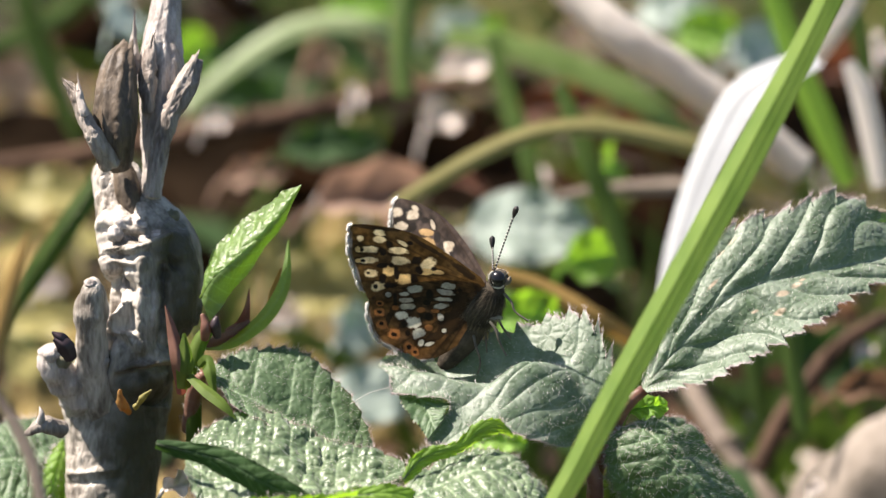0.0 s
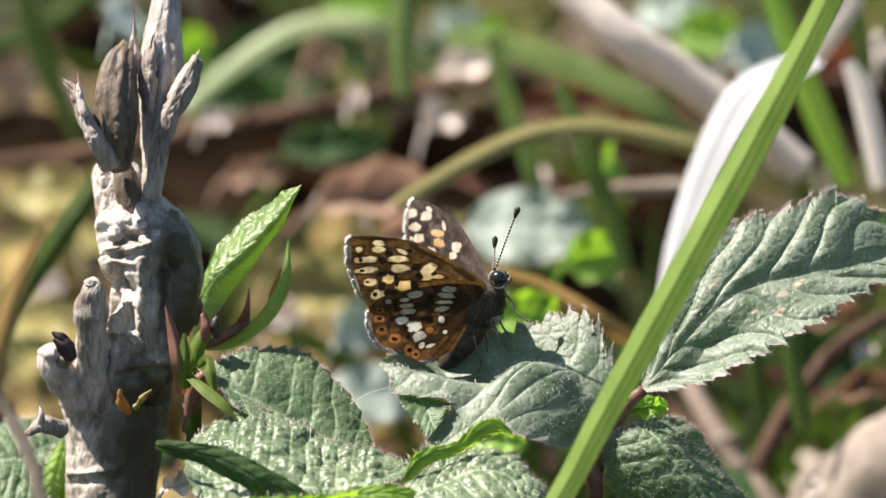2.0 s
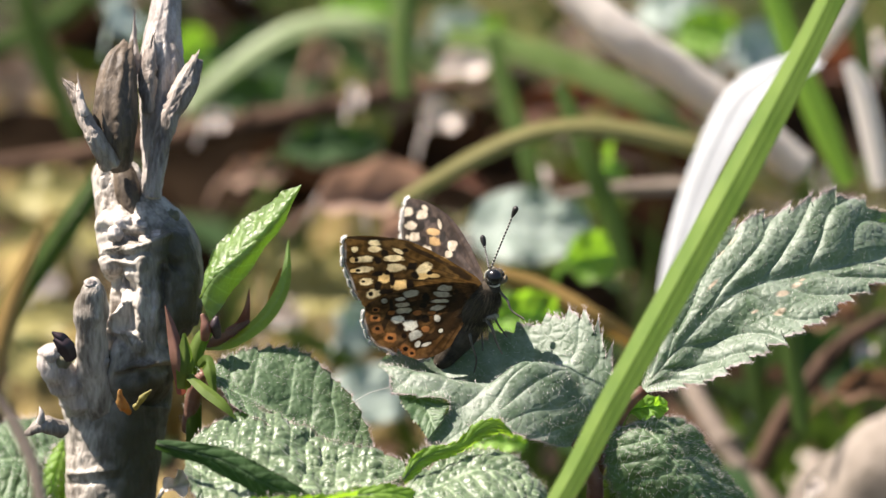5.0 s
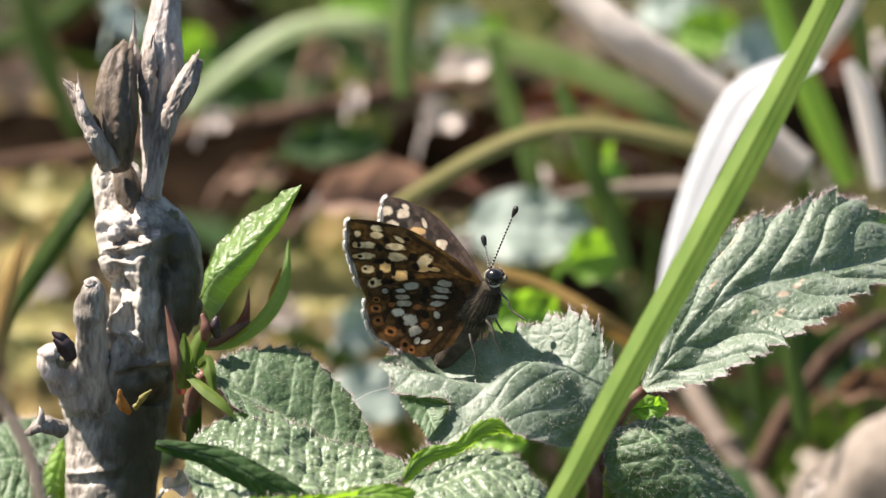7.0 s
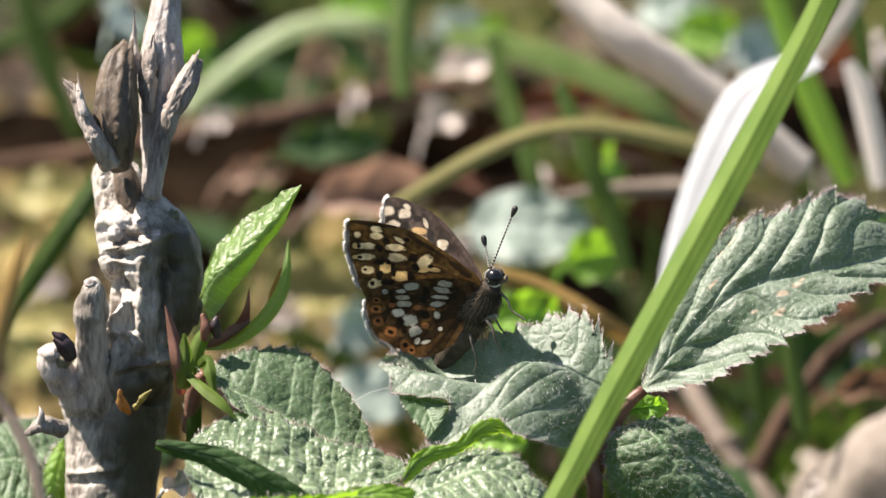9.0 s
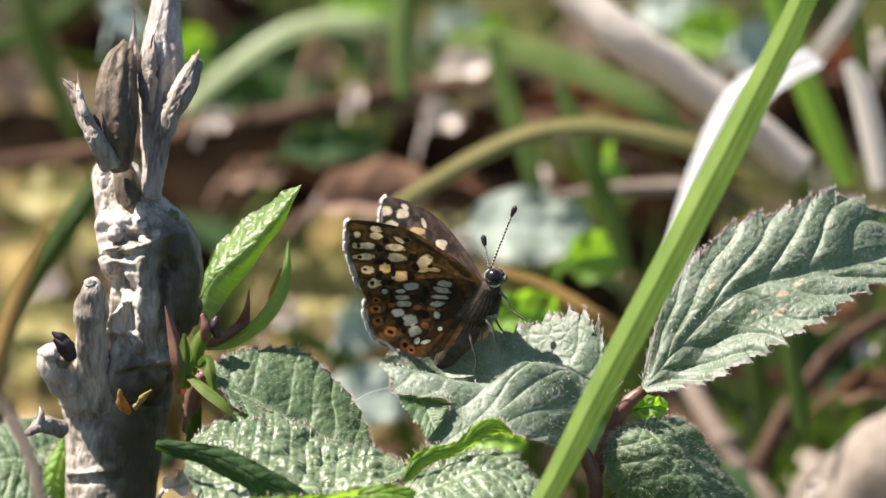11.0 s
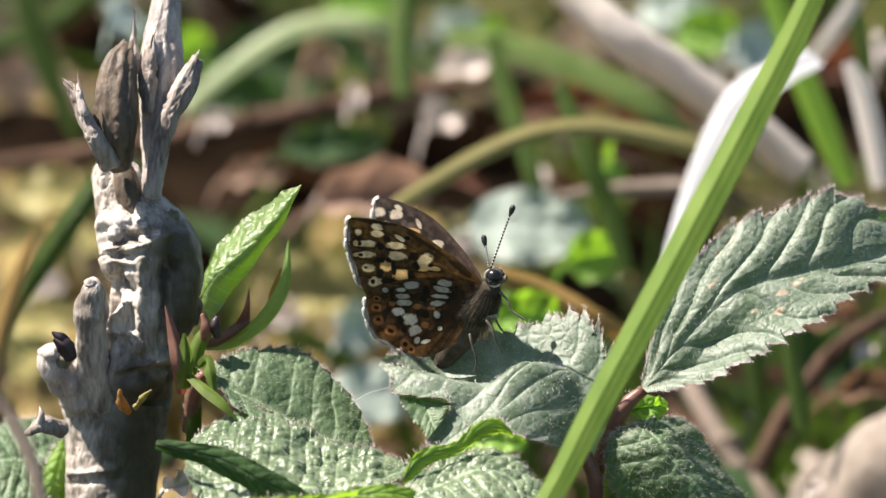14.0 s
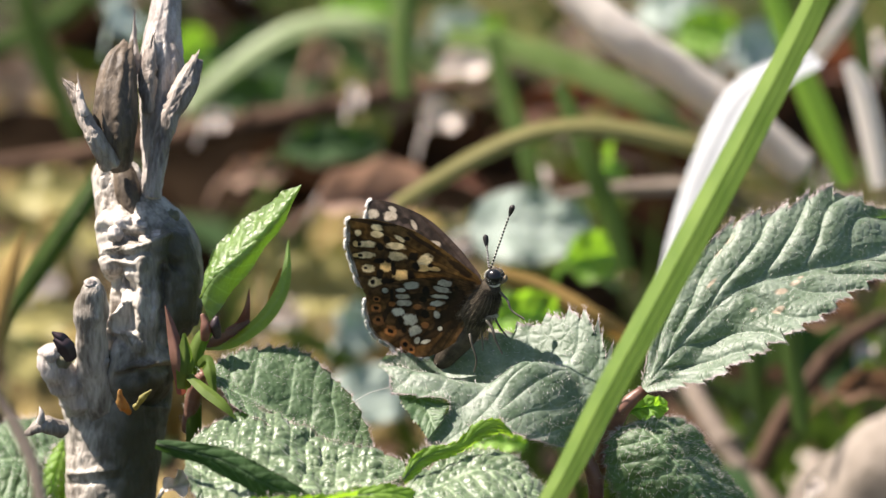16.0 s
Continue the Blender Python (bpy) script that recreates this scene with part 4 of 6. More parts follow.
# added leaf: its dark colour stands in for a band of shade
leaf("dark narrow leaf added for the shaded band across the crinkled leaf", [
    [(-27.81, -17.14, 76.95), (-24.38, -18.17, 77.09), (-20.79, -19.33, 76.87), (-17.75, -20.81, 75.9), (-14.74, -21.42, 74.37), (-10.63, -22.51, 71.68)],
    [(-27.92, -17.31, 76.55), (-24.49, -18.52, 76.23), (-21.17, -19.79, 75.75), (-18.3, -21.3, 74.68), (-15.29, -21.9, 73.2), (-10.91, -22.92, 70.66)],
    [(-28.06, -16.55, 75.74), (-24.68, -17.91, 75.07), (-21.63, -19.3, 74.29), (-18.88, -20.38, 72.96), (-15.86, -20.97, 71.49), (-11.2, -21.96, 69.05)]],
    SHADED_LEAF, 0, 0, seed=37, veins=9, tooth=(0.1, 0.1), relief=0.12, category="leaf", rows=80, cols=40)
leaf("curled bramble leaf with backlit green underside", [
    [(-3.96, -17.54, 73.3), (-2.97, -16.38, 74.83), (-1.21, -15.55, 75.56), (1.16, -15.2, 75.89), (3.2, -13.76, 77.31), (5.3, -13.18, 77.42), (6.68, -13.13, 76.2)],
    [(-3.85, -17.71, 72.89), (-2.42, -16.59, 74.32), (-0.5, -15.76, 75.05), (1.71, -15.37, 75.48), (3.64, -14.05, 76.59), (5.52, -13.45, 76.76), (6.79, -13.26, 75.9)],
    [(-3.74, -17.42, 72.28), (-1.76, -16.34, 73.62), (0.33, -15.5, 74.34), (2.09, -14.98, 74.83), (3.97, -13.86, 75.73), (5.74, -13.26, 75.9), (6.85, -12.94, 75.34)]],
    BRAMBLE_FRESH, 200, 0, seed=19, veins=7, tooth=(0.25, 0.25), relief=0.1, quilt=0.3, rows=110, cols=50)
leaf("fresh green bramble leaf tip under the curled leaf", [
    [(-10.64, -20.92, 72.96), (-7.9, -20.25, 73.27), (-5.16, -19.71, 73.27), (-3.24, -18.96, 72.47), (-1.87, -18.33, 71.36)],
    [(-10.64, -21.64, 72.5), (-7.9, -21, 72.75), (-5.16, -20.5, 72.66), (-3.24, -19.71, 71.95), (-1.87, -18.53, 70.85)],
    [(-10.63, -22.51, 71.68), (-7.9, -21.95, 71.73), (-5.16, -21.41, 71.74), (-3.24, -20.49, 71.34), (-1.87, -18.74, 70.34)]],
    BRAMBLE_FRESH, 120, 0, seed=20, veins=6, tooth=(0.25, 0.25), relief=0.15, quilt=0.3, rows=60, cols=40)
leaf("low glossy bramble leaf under the folded leaf", [
    [(-4.62, -18.74, 70.34), (-2.15, -15.71, 72.51), (0.88, -14.23, 73.49), (3.64, -13.46, 74.06), (6.68, -14.17, 73.64), (8.71, -15.83, 72.2), (10.51, -18.95, 69.83)],
    [(-4.61, -20.88, 70.37), (-1.59, -19.08, 72.16), (1.16, -17.71, 72.89), (3.74, -17.46, 73.5), (6.38, -17.67, 72.99), (8.3, -19.14, 72.01), (10.32, -20.88, 70.37)],
    [(-4.6, -24.05, 70.56), (-1.31, -23.74, 71.32), (1.31, -23.43, 72.08), (3.78, -23.23, 72.59), (6.24, -23.43, 72.08), (7.99, -23.84, 71.06), (10.19, -23.03, 70.41)]],
    BRAMBLE_GLOSSY, 500, 500, seed=17, veins=10, tooth=(0.4, 0.4), relief=0.42, pleat=0.6, quilt=0.9, cell=0.55)
leaf("shaded bramble leaf below the large leaf", [
    [(19.16, -4.56, 73.4), (16.92, -5.52, 72.36), (16.03, -6.35, 70.29), (17.6, -7.31, 66.59), (22.63, -8.07, 62.06), (28.79, -7.99, 59.58)],
    [(19.32, -4.52, 73.5), (18.68, -6.79, 72.42), (19.5, -8.19, 70.29), (22.01, -9.15, 67.38), (25.66, -9.13, 63.43), (29.07, -7.95, 59.69)],
    [(19.49, -4.47, 73.61), (21.33, -7.54, 72.43), (23.11, -8.55, 70.45), (25.34, -9.12, 67.98), (27.59, -9.17, 64.66), (29.35, -7.88, 59.84)],
    [(19.67, -3.99, 73.46), (22.73, -4.73, 72.45), (24.58, -5.01, 70.14), (26.82, -5.69, 67.4), (28.67, -6.58, 64.14), (29.53, -7.38, 59.74)],
    [(19.84, -3.49, 73.37), (23.68, -1.75, 72.33), (25.96, -1.3, 69.46), (28.32, -2.14, 66.05), (30, -3.35, 63.04), (29.71, -6.86, 59.7)]],
    BRAMBLE_GREEN, 900, 1700, seed=13, down=(0.4, 0.8), veins=8, sweep=(1.5, 1.5), tooth=(0.5, 0.5), relief=0.35)
leaf("bright green bramble leaf tip low in front", [
    [(-24.78, -25.94, 73.88), (-20.98, -24.84, 73.94), (-17.15, -24.75, 74.14), (-12.25, -23.75, 73.95), (-8.43, -22.75, 73.75)],
    [(-24.78, -26.18, 73.27), (-20.98, -25.08, 73.33), (-17.15, -25, 73.53), (-12.25, -24, 73.34), (-8.32, -22.88, 73.45)],
    [(-24.73, -28.53, 72.81), (-20.94, -27.41, 72.92), (-17.12, -27.3, 73.17), (-12.23, -25.98, 73.78), (-8.19, -24.51, 74.75)]],
    BRAMBLE_FRESH, 150, 0, seed=53, veins=7, tooth=(0.3, 0.3), relief=0.25, rows=70, cols=40)
leaf("half-shaded bramble leaf behind the cut stem", [
    [(-37.79, 15.4, 64.06), (-40.03, 14.73, 65.09), (-42.26, 13.9, 65.69), (-45.05, 12.68, 65.34), (-47.85, 11.12, 64.16)],
    [(-37.87, 10.8, 63.37), (-40.11, 8.86, 63.9), (-42.33, 7.83, 64.03), (-44.83, 6.81, 64.16), (-47.66, 6.6, 63.64)],
    [(-37.98, 7.09, 62.19), (-39.67, 3.49, 61.29), (-41.85, 1.23, 61.05), (-44.66, 1.13, 60.79), (-47.47, 1.65, 62.09)]],
    BRAMBLE_GREEN, 400, 500, seed=29, veins=8, tooth=(0.4, 0.4), relief=0.4, pleat=0.7, quilt=0.9, cell=0.6, rows=100, cols=70)
leaf("bright green young bramble leaf behind the cut stem", [
    [(-37.98, 8.68, 66.12), (-39.07, 7.23, 65.21), (-39.94, 5.46, 63.51), (-40.5, 4.2, 60.37)],
    [(-37.76, 8.47, 65.6), (-38.27, 6.52, 64.78), (-38.79, 4.79, 63.18), (-39.24, 3.63, 60.31)],
    [(-37.53, 8.26, 65.08), (-37.4, 7.16, 63.7), (-37.49, 5.92, 61.96), (-37.78, 4.9, 59.45)]],
    BRAMBLE_FRESH, 150, 100, seed=30, veins=6, tooth=(0.3, 0.3), relief=0.2, quilt=0.6, rows=70, cols=40)

# ---------------------------------------------------------------- butterfly
BODY = Matrix([*zip(*((0.5216, -0.1554, 0.839), (-0.7497, 0.3861, 0.5375), (-0.4074, -0.9093, 0.0849)))]).to_4x4()
BODY_POINT = Vector((4.66, -1.35, 86.66))


def wing_pattern(p, base, spots, veins_from, margin, upper):
    """Colour of the scales at wing points p (n x 2, millimetres): ground colour, veins, blotches, pale fringe."""
    n = len(p)
    col = np.tile(np.asarray(base, float), (n, 1))
    q = np.c_[p, np.full(n, 2.0)]
    wob, fine, finest = grain(q, 0.55, 1.0), grain(q, 2.6, 4.0), grain(q, 6.5, 6.0)
    warm = np.clip(0.5 + 1.3 * wob, 0, 1)[:, None]
    col = col * (0.85 + 0.35 * fine[:, None] - 0.35 * np.clip(wob, -0.6, 0.8)[:, None]) + warm * (np.array((0.05, 0.024, 0.004)) if not upper else np.array((0.012, 0.007, 0.005)))
    ang = np.arctan2(p[:, 1] - veins_from[1], p[:, 0] - veins_from[0])
    line = np.exp(-((np.abs((ang * 6.3) % 1.0 - 0.5)) / 0.08) ** 2)[:, None] * 0.65
    col = col * (1 - line) + np.array((0.035, 0.018, 0.008)) * line
    for (cx, cy, rx, ry, turn), c in spots:
        a = radians(turn)
        d = p - (cx, cy)
        u = (d[:, 0] * math.cos(a) + d[:, 1] * math.sin(a)) / rx
        v = (-d[:, 0] * math.sin(a) + d[:, 1] * math.cos(a)) / ry
        r = (np.abs(u) ** 2.3 + np.abs(v) ** 2.3) ** (1 / 2.3) + 0.12 * fine + 0.07 * finest
        if c[0] > 0.5:
            halo = np.clip((2.0 - r) / 0.7, 0, 1)[:, None] * np.clip((r - 0.8) / 0.3, 0, 1)[:, None]
            dim = 1 - 0.5 * halo * (col.max(1) < 0.35)[:, None]
            col = col * dim
        k = np.clip((1.02 - r) / 0.26, 0, 1)[:, None]
        col = col * (1 - k) + np.asarray(c) * k
    edge = np.clip((margin - 0.976) / 0.01, 0, 1)
    dash = 0.35 + 0.65 * np.clip(0.5 + 3.5 * np.sin(ang * 34 + 2 * wob), 0, 1)
    k = (edge * dash * 0.4)[:, None]
    col = col * (1 - k) + np.array((0.85, 0.82, 0.78)) * k
    return np.clip(col, 0.003, 0.9)


def wing(outline, root, base, spots, margin_from, margin_to, upper, seed, lift):
    """A fan of fine quads from the root to the outline, cambered, with its scale pattern."""
    rim = smooth_path(outline, 300)
    rows = 160
    r = np.linspace(0, 1, rows) ** 0.8
    along = np.linspace(0, 1, len(rim))
    scallop = 0.012 * np.abs(np.sin(along * math.pi * 9)) * ((along > margin_from) & (along < margin_to))
    p = np.asarray(root)[None, None] + r[:, None, None] * (rim - np.asarray(root))[None] * (1 - scallop)[None, :, None]
    p = p.reshape(-1, 2)
    on = np.clip(np.minimum(along - margin_from, margin_to - along) / 0.03, 0, 1)
    margin = (r[:, None] * (0.9 + 0.1 * on)[None]).ravel()
    col = wing_pattern(p, base, spots, root, margin, upper)
    far = np.linalg.norm(p - np.asarray(root), axis=1)
    ang = np.arctan2(p[:, 1] - root[1], p[:, 0] - root[0])
    z = lift + 0.10 * np.sin(ang * 20) * far / 14 + 0.25 * np.sin(far / 14 * math.pi)
    return np.c_[p, z], grid_faces(rows, len(rim)), (("pattern", col),)


CREAM, GOLD, PEARL = (0.9, 0.74, 0.42), (0.86, 0.6, 0.25), (0.7, 0.7, 0.6)
DUSK = (0.045, 0.026, 0.012)
RUST, INK, SNOW, AMBER = (0.42, 0.18, 0.06), (0.014, 0.009, 0.006), (0.6, 0.52, 0.4), (0.5, 0.33, 0.15)
FORE_OUTLINE = ((0.25, 1.21), (0.65, 4.92), (0.58, 8.85), (-0.55, 12.13), (-1.69, 14.08), (-2.63, 14.82), (-3.95, 14.2), (-5.63, 12.82), (-7.1, 11.17),
                (-8.07, 9.57), (-8.35, 8.07), (-7.06, 5.42), (-4.1, 1.96))
HIND_OUTLINE = ((-0.3, 1), (-1.56, 3.53), (-3.7, 6.19), (-6.02, 8.06), (-7.94, 8.99), (-9.62, 8.34), (-11, 7.08), (-11.48, 5.85), (-11.6, 4.45),
                (-11.72, 2.85), (-11.17, 1.4), (-10.03, 0.38), (-7.93, -0.57), (-5.48, -1.16), (-2.97, -0.8))
FORE_CREAM = ((-1.35, 12.10, 0.61, 0.38, -65), (-3.11, 13.26, 0.39, 0.38, -54), (-2.05, 11.68, 0.67, 0.44, -60), (-0.97, 9.64, 0.62, 0.25, -88), (-3.64, 11.95, 0.96, 0.38, -54), (-4.60, 11.36, 1.02, 0.38, -52),
    (-5.75, 10.39, 0.74, 0.50, -49), (-6.59, 9.08, 0.82, 0.54, -33), (-1.95, 9.50, 1.01, 0.44, -58), (-2.81, 8.77, 1.01, 0.50, -54), (-1.52, 6.34, 0.63, 0.93, -99))
FORE_GOLD = ((-4.43, 9.09, 0.68, 0.63, -54), (-4.31, 7.32, 0.91, 0.68, -45), (-2.38, 6.14, 0.79, 0.38, -54), (-1.68, 5.06, 0.56, 0.25, -65), (-4.26, 12.82, 0.34, 0.31, -54), (-5.25, 12.15, 0.34, 0.25, -54))
FORE_INK = ((-4.03, 12.50, 0.23, 0.25, -54), (-4.98, 11.78, 0.28, 0.19, -54), (-5.87, 10.65, 0.23, 0.19, -54), (-6.73, 9.26, 0.28, 0.31, -54), (-4.13, 8.35, 0.28, 0.86, -54), (-4.29, 9.97, 0.56, 0.31, -54),
    (-5.55, 9.13, 0.42, 0.64, -77), (-3.81, 6.51, 0.42, 0.79, -54), (-2.55, 6.69, 0.37, 0.60, -33), (-1.77, 7.44, 0.56, 0.55, -54), (-3.03, 10.68, 0.42, 0.47, -54), (-5.69, 8.05, 0.77, 0.31, -54),
    (-0.51, 9.01, 0.35, 0.24, -77), (-1.80, 10.58, 0.42, 0.32, -77), (-1.58, 5.57, 0.28, 0.24, -54), (-3.68, 9.23, 0.28, 0.31, -54))
HIND_PEARL = ((-4.49, 5.92, 0.85, 0.44, -49), (-5.55, 6.52, 0.51, 0.25, -54), (-6.04, 6.02, 0.79, 0.31, -54), (-6.57, 5.57, 0.85, 0.38, -50), (-2.28, 3.39, 0.84, 0.38, -63), (-3.04, 3.26, 0.89, 0.32, -65),
    (-3.84, 3.09, 0.95, 0.25, -58), (-4.62, 2.87, 0.85, 0.31, -49), (-7.76, 5.49, 0.69, 0.44, -45), (-7.71, 4.14, 0.75, 0.74, -43), (-8.49, 3.06, 0.77, 0.54, -27), (-5.64, 2.24, 0.34, 0.44, -54),
    (-6.73, 1.17, 0.23, 0.25, -54), (-9.22, 2.34, 0.28, 0.45, -77), (-8.80, 1.55, 0.53, 0.24, -33), (-6.56, 7.81, 0.34, 0.25, -54))
HIND_RUST = ((-7.91, 7.97, 0.45, 0.31, -54), (-8.81, 7.49, 0.56, 0.50, -54), (-9.83, 6.53, 0.62, 0.57, -54), (-10.02, 4.96, 0.68, 0.69, -54), (-10.38, 3.08, 0.56, 0.70, -54), (-10.44, 2.31, 0.45, 0.57, -54),
    (-6.10, 4.27, 0.56, 0.31, -54), (-7.39, 2.61, 0.45, 0.38, -54), (-7.42, 6.43, 0.39, 0.31, -54), (-5.38, 3.06, 0.45, 0.25, -54))
HIND_INK = ((-8.81, 7.49, 0.28, 0.25, -54), (-9.75, 6.64, 0.28, 0.25, -54), (-10.05, 5.01, 0.34, 0.32, -54), (-10.34, 3.04, 0.28, 0.32, -54), (-10.46, 2.24, 0.23, 0.25, -54), (-7.91, 7.97, 0.23, 0.19, -54),
    (-4.10, 4.51, 0.39, 0.57, -54), (-5.09, 4.17, 0.45, 0.38, -54), (-6.61, 6.92, 0.23, 0.76, -54), (-8.34, 4.80, 0.34, 0.38, -54), (-6.25, 3.19, 0.45, 0.63, -54), (-9.12, 3.93, 0.34, 0.38, -54))
HIND_DUSK = ((-5.46, 1.03, 1.25, 2.13, -94), (-7.92, 1.63, 1.56, 0.59, -22), (-3.09, 1.51, 1.13, 1.51, -54), (-4.96, 4.64, 1.69, 0.38, -54), (-6.36, 3.78, 0.45, 0.50, -54), (-8.56, 6.39, 0.28, 1.92, -77),
    (-8.91, 4.72, 0.34, 0.63, -54))
FORE_DUSK = ((-1.29, 12.87, 2.79, 0.25, -61), (0.08, 7.13, 2.80, 0.25, -88), (-0.09, 3.07, 1.70, 0.43, -97), (-2.06, 10.42, 0.45, 0.38, -65), (-5.97, 12.30, 0.23, 1.83, -38))
FORE_SNOW = ((-1.40, 12.45, 0.57, 0.30, -70), (-2.12, 12.22, 0.77, 0.51, -47), (-3.12, 13.69, 0.69, 0.51, -47), (-3.82, 12.38, 0.77, 0.51, -47), (-4.32, 11.34, 0.86, 0.51, -47), (-5.17, 10.67, 0.77, 0.40, -46),
    (-1.04, 9.76, 0.30, 0.58, -25), (-1.15, 6.77, 0.76, 0.62, -47), (-2.03, 6.47, 0.68, 0.39, -46), (-4.05, 9.08, 0.77, 0.56, -46), (-4.41, 13.00, 0.26, 0.23, -47), (-5.09, 12.14, 0.26, 0.23, -47),
    (-3.62, 13.73, 0.26, 0.23, -47))
FORE_AMBER = ((-2.12, 9.76, 0.94, 0.39, -56), (-2.55, 8.81, 0.94, 0.50, -53), (-5.26, 9.87, 0.68, 0.28, -46), (-2.97, 6.64, 0.76, 0.28, -60))
FORE_SHADE = ((-2.83, 11.32, 0.51, 0.51, -47), (-3.61, 10.18, 0.51, 0.45, -47), (-1.56, 8.42, 0.51, 0.68, -47), (-4.44, 12.28, 0.34, 0.17, -47), (-3.77, 13.14, 0.34, 0.17, -47), (-1.38, 10.70, 0.51, 0.34, -47),
    (-3.60, 7.87, 0.51, 0.34, -46))


def butterfly():
    rng = np.random.default_rng(8)
    bf = thing("butterfly", (0, 0, 0), "small brown butterfly with cream and rust spots on a leaf", "butterfly")
    bf.matrix_world = Matrix.Translation(BODY_POINT * 0.001) @ BODY
    fore = [(s, DUSK) for s in FORE_DUSK] + [(s, CREAM) for s in FORE_CREAM] + [(s, GOLD) for s in FORE_GOLD] + [(s, INK) for s in FORE_INK]
    top = [(s, SNOW) for s in FORE_SNOW] + [(s, AMBER) for s in FORE_AMBER] + [(s, INK) for s in FORE_SHADE]
    hind = [(s, DUSK) for s in HIND_DUSK] + [(s, RUST) for s in HIND_RUST] + [(s, PEARL) for s in HIND_PEARL] + [(s, INK) for s in HIND_INK]
    wings = {}
    for side, mat, upper in (("right", WING_UNDER, False), ("left", WING_UPPER, True)):
        sign = 1 if side == "right" else -1
        v, f, at = wing(FORE_OUTLINE, (-0.31, 0.2), (0.065, 0.046, 0.037) if upper else (0.14, 0.08, 0.026), top if upper else fore, 0.45, 0.71, upper, 1, 0.0)
        v[:, 2] *= sign
        wings[side + "_forewing"] = part(side + "_forewing", (v, f, at), mat, bf, "chequered forewing with a white-dashed fringe")
        v, f, at = wing(HIND_OUTLINE, (-0.77, 0.18), (0.04, 0.03, 0.028) if upper else (0.12, 0.066, 0.028), hind, 0.4, 0.75, upper, 2, 0.22)
        v[:, 2] *= sign
        wings[side + "_hindwing"] = part(side + "_hindwing", (v, f, at), mat, bf, "dark hindwing with pearl spots and rust eyespots")
    for name, first, last in (("right_forewing", 0.45, 0.7), ("right_hindwing", 0.4, 0.75), ("left_forewing", 0.45, 0.66)):
        me = wings[name].data
        rim = np.array([v.co for v in me.vertices][-300:]) * 1000
        out = unit(np.gradient(rim, axis=0))
        out = np.c_[out[:, 1], -out[:, 0], np.zeros(300)]
        mid = rim.mean(0)
        roots = [(p, o if (p - mid) @ o > 0 else -o) for k, (p, o) in enumerate(zip(rim, out)) if first < k / 300 < last]
        dashed = [a for k, a in enumerate(roots) if math.sin(k * 0.5) > -0.6]
        part("wing_fringe", joined(hairs(roots, 1500, 0.12, 0.26, rng, 0.35, 0.02), hairs(dashed, 2600, 0.22, 0.5, rng, 0.35, 0.022)), FRINGE, wings[name], "white fringe scales broken by dark", "stuff")
    thorax = part("thorax", tube([(-4.64, -0.89, -0.9), (-3.28, -0.74, -0.8), (-1.27, -0.62, -0.5), (0.12, -0.41, -0.2)], [1.3, 1.75, 1.5, 0.9], 26, 30, 0.12, 0.8), FUR, bf, "dark furry thorax")
    part("abdomen", tube([(-4.16, -0.87, -1), (-6.5, -0.97, -1.1), (-8.69, -0.81, -1.2), (-10.52, -0.74, -1.2), (-11.5, -0.68, -1.2)], [1.2, 1.35, 1.2, 0.9, 0.35], 24, 50, 0.05, 1.0, seed=3.0), FUR, bf, "dark brown abdomen")
    head = part("head", blob((1.14, -0.25, 0), (1.0, 1.0, 1.15), 2.0, 0.1, 0.8), FUR, bf, "dark furry head")
    for at in ((1.49, -0.34, 0.75), (0.71, -0.07, -0.75)):
        part("compound_eye", blob(at, (0.82, 0.84, 0.7), 1.0, 0.0), EYE_BLACK, head, "glossy black eye")
    eye_c = np.array((1.49, -0.34, 0.75))
    part("eye_ring", tube([eye_c + 0.9 * np.array((math.cos(k), math.sin(k), 0.1)) for k in np.linspace(1.2, 4.6, 9)], [0.09] * 9, 8, 40), PALE_HAIR, head, "thin white scales round the eye")
    part("palp", tube([(1.46, -1.01, 0.3), (1.89, -1.23, 0.3), (2.35, -1.13, 0.3)], [0.35, 0.3, 0.08], 10, 14), FUR_HAIR, head, "short hairy palp")
    tv = np.array([v.co for v in thorax.data.vertices]) * 1000
    out = np.c_[np.zeros(len(tv)), tv[:, 1:] - tv[:, 1:].mean(0)]
    part("body_hair", hairs([(p, unit(d) + np.array((-0.9, 0, 0))) for p, d in zip(tv, out)], 2600, 0.4, 1.0, rng, 0.4, 0.014), FUR_HAIR, thorax, "greyish hair", "stuff")
    hv = np.array([v.co for v in head.data.vertices]) * 1000
    hc = hv.mean(0)
    part("head_hair", hairs([(p, unit(p - hc)) for p in hv if p[0] > hc[0] - 0.2], 160, 0.2, 0.5, rng, 0.4, 0.012), PALE_HAIR, head, "tufts of pale hair", "stuff")
    b0, b1 = np.array((-3.69, -0.95, 0.3)), np.array((-1.77, -2.58, 0.3))
    bv = [(b0 + (b1 - b0) * k, np.array((0.1, -1.0, 0.3))) for k in np.linspace(0, 1, 30)]
    part("breast_hair", hairs(bv, 260, 0.4, 0.9, rng, 0.5, 0.018), PALE_HAIR, thorax, "pale hair on the breast", "stuff")

    def leg(points, r=0.14):
        part("leg", tube(points, np.linspace(r, r * 0.55, len(points)), 8, 26), LEG, bf, "thin jointed leg")
    leg([(0.62, -1.68, 0.6), (0.6, -2.82, 0.9), (0.13, -3.72, 1), (0.3, -5.31, 1)])
    leg([(-2.58, -2.29, 0.9), (-2.73, -3.3, 1.2), (-3.44, -4.24, 1.2), (-4.24, -5.58, 1)], 0.17)
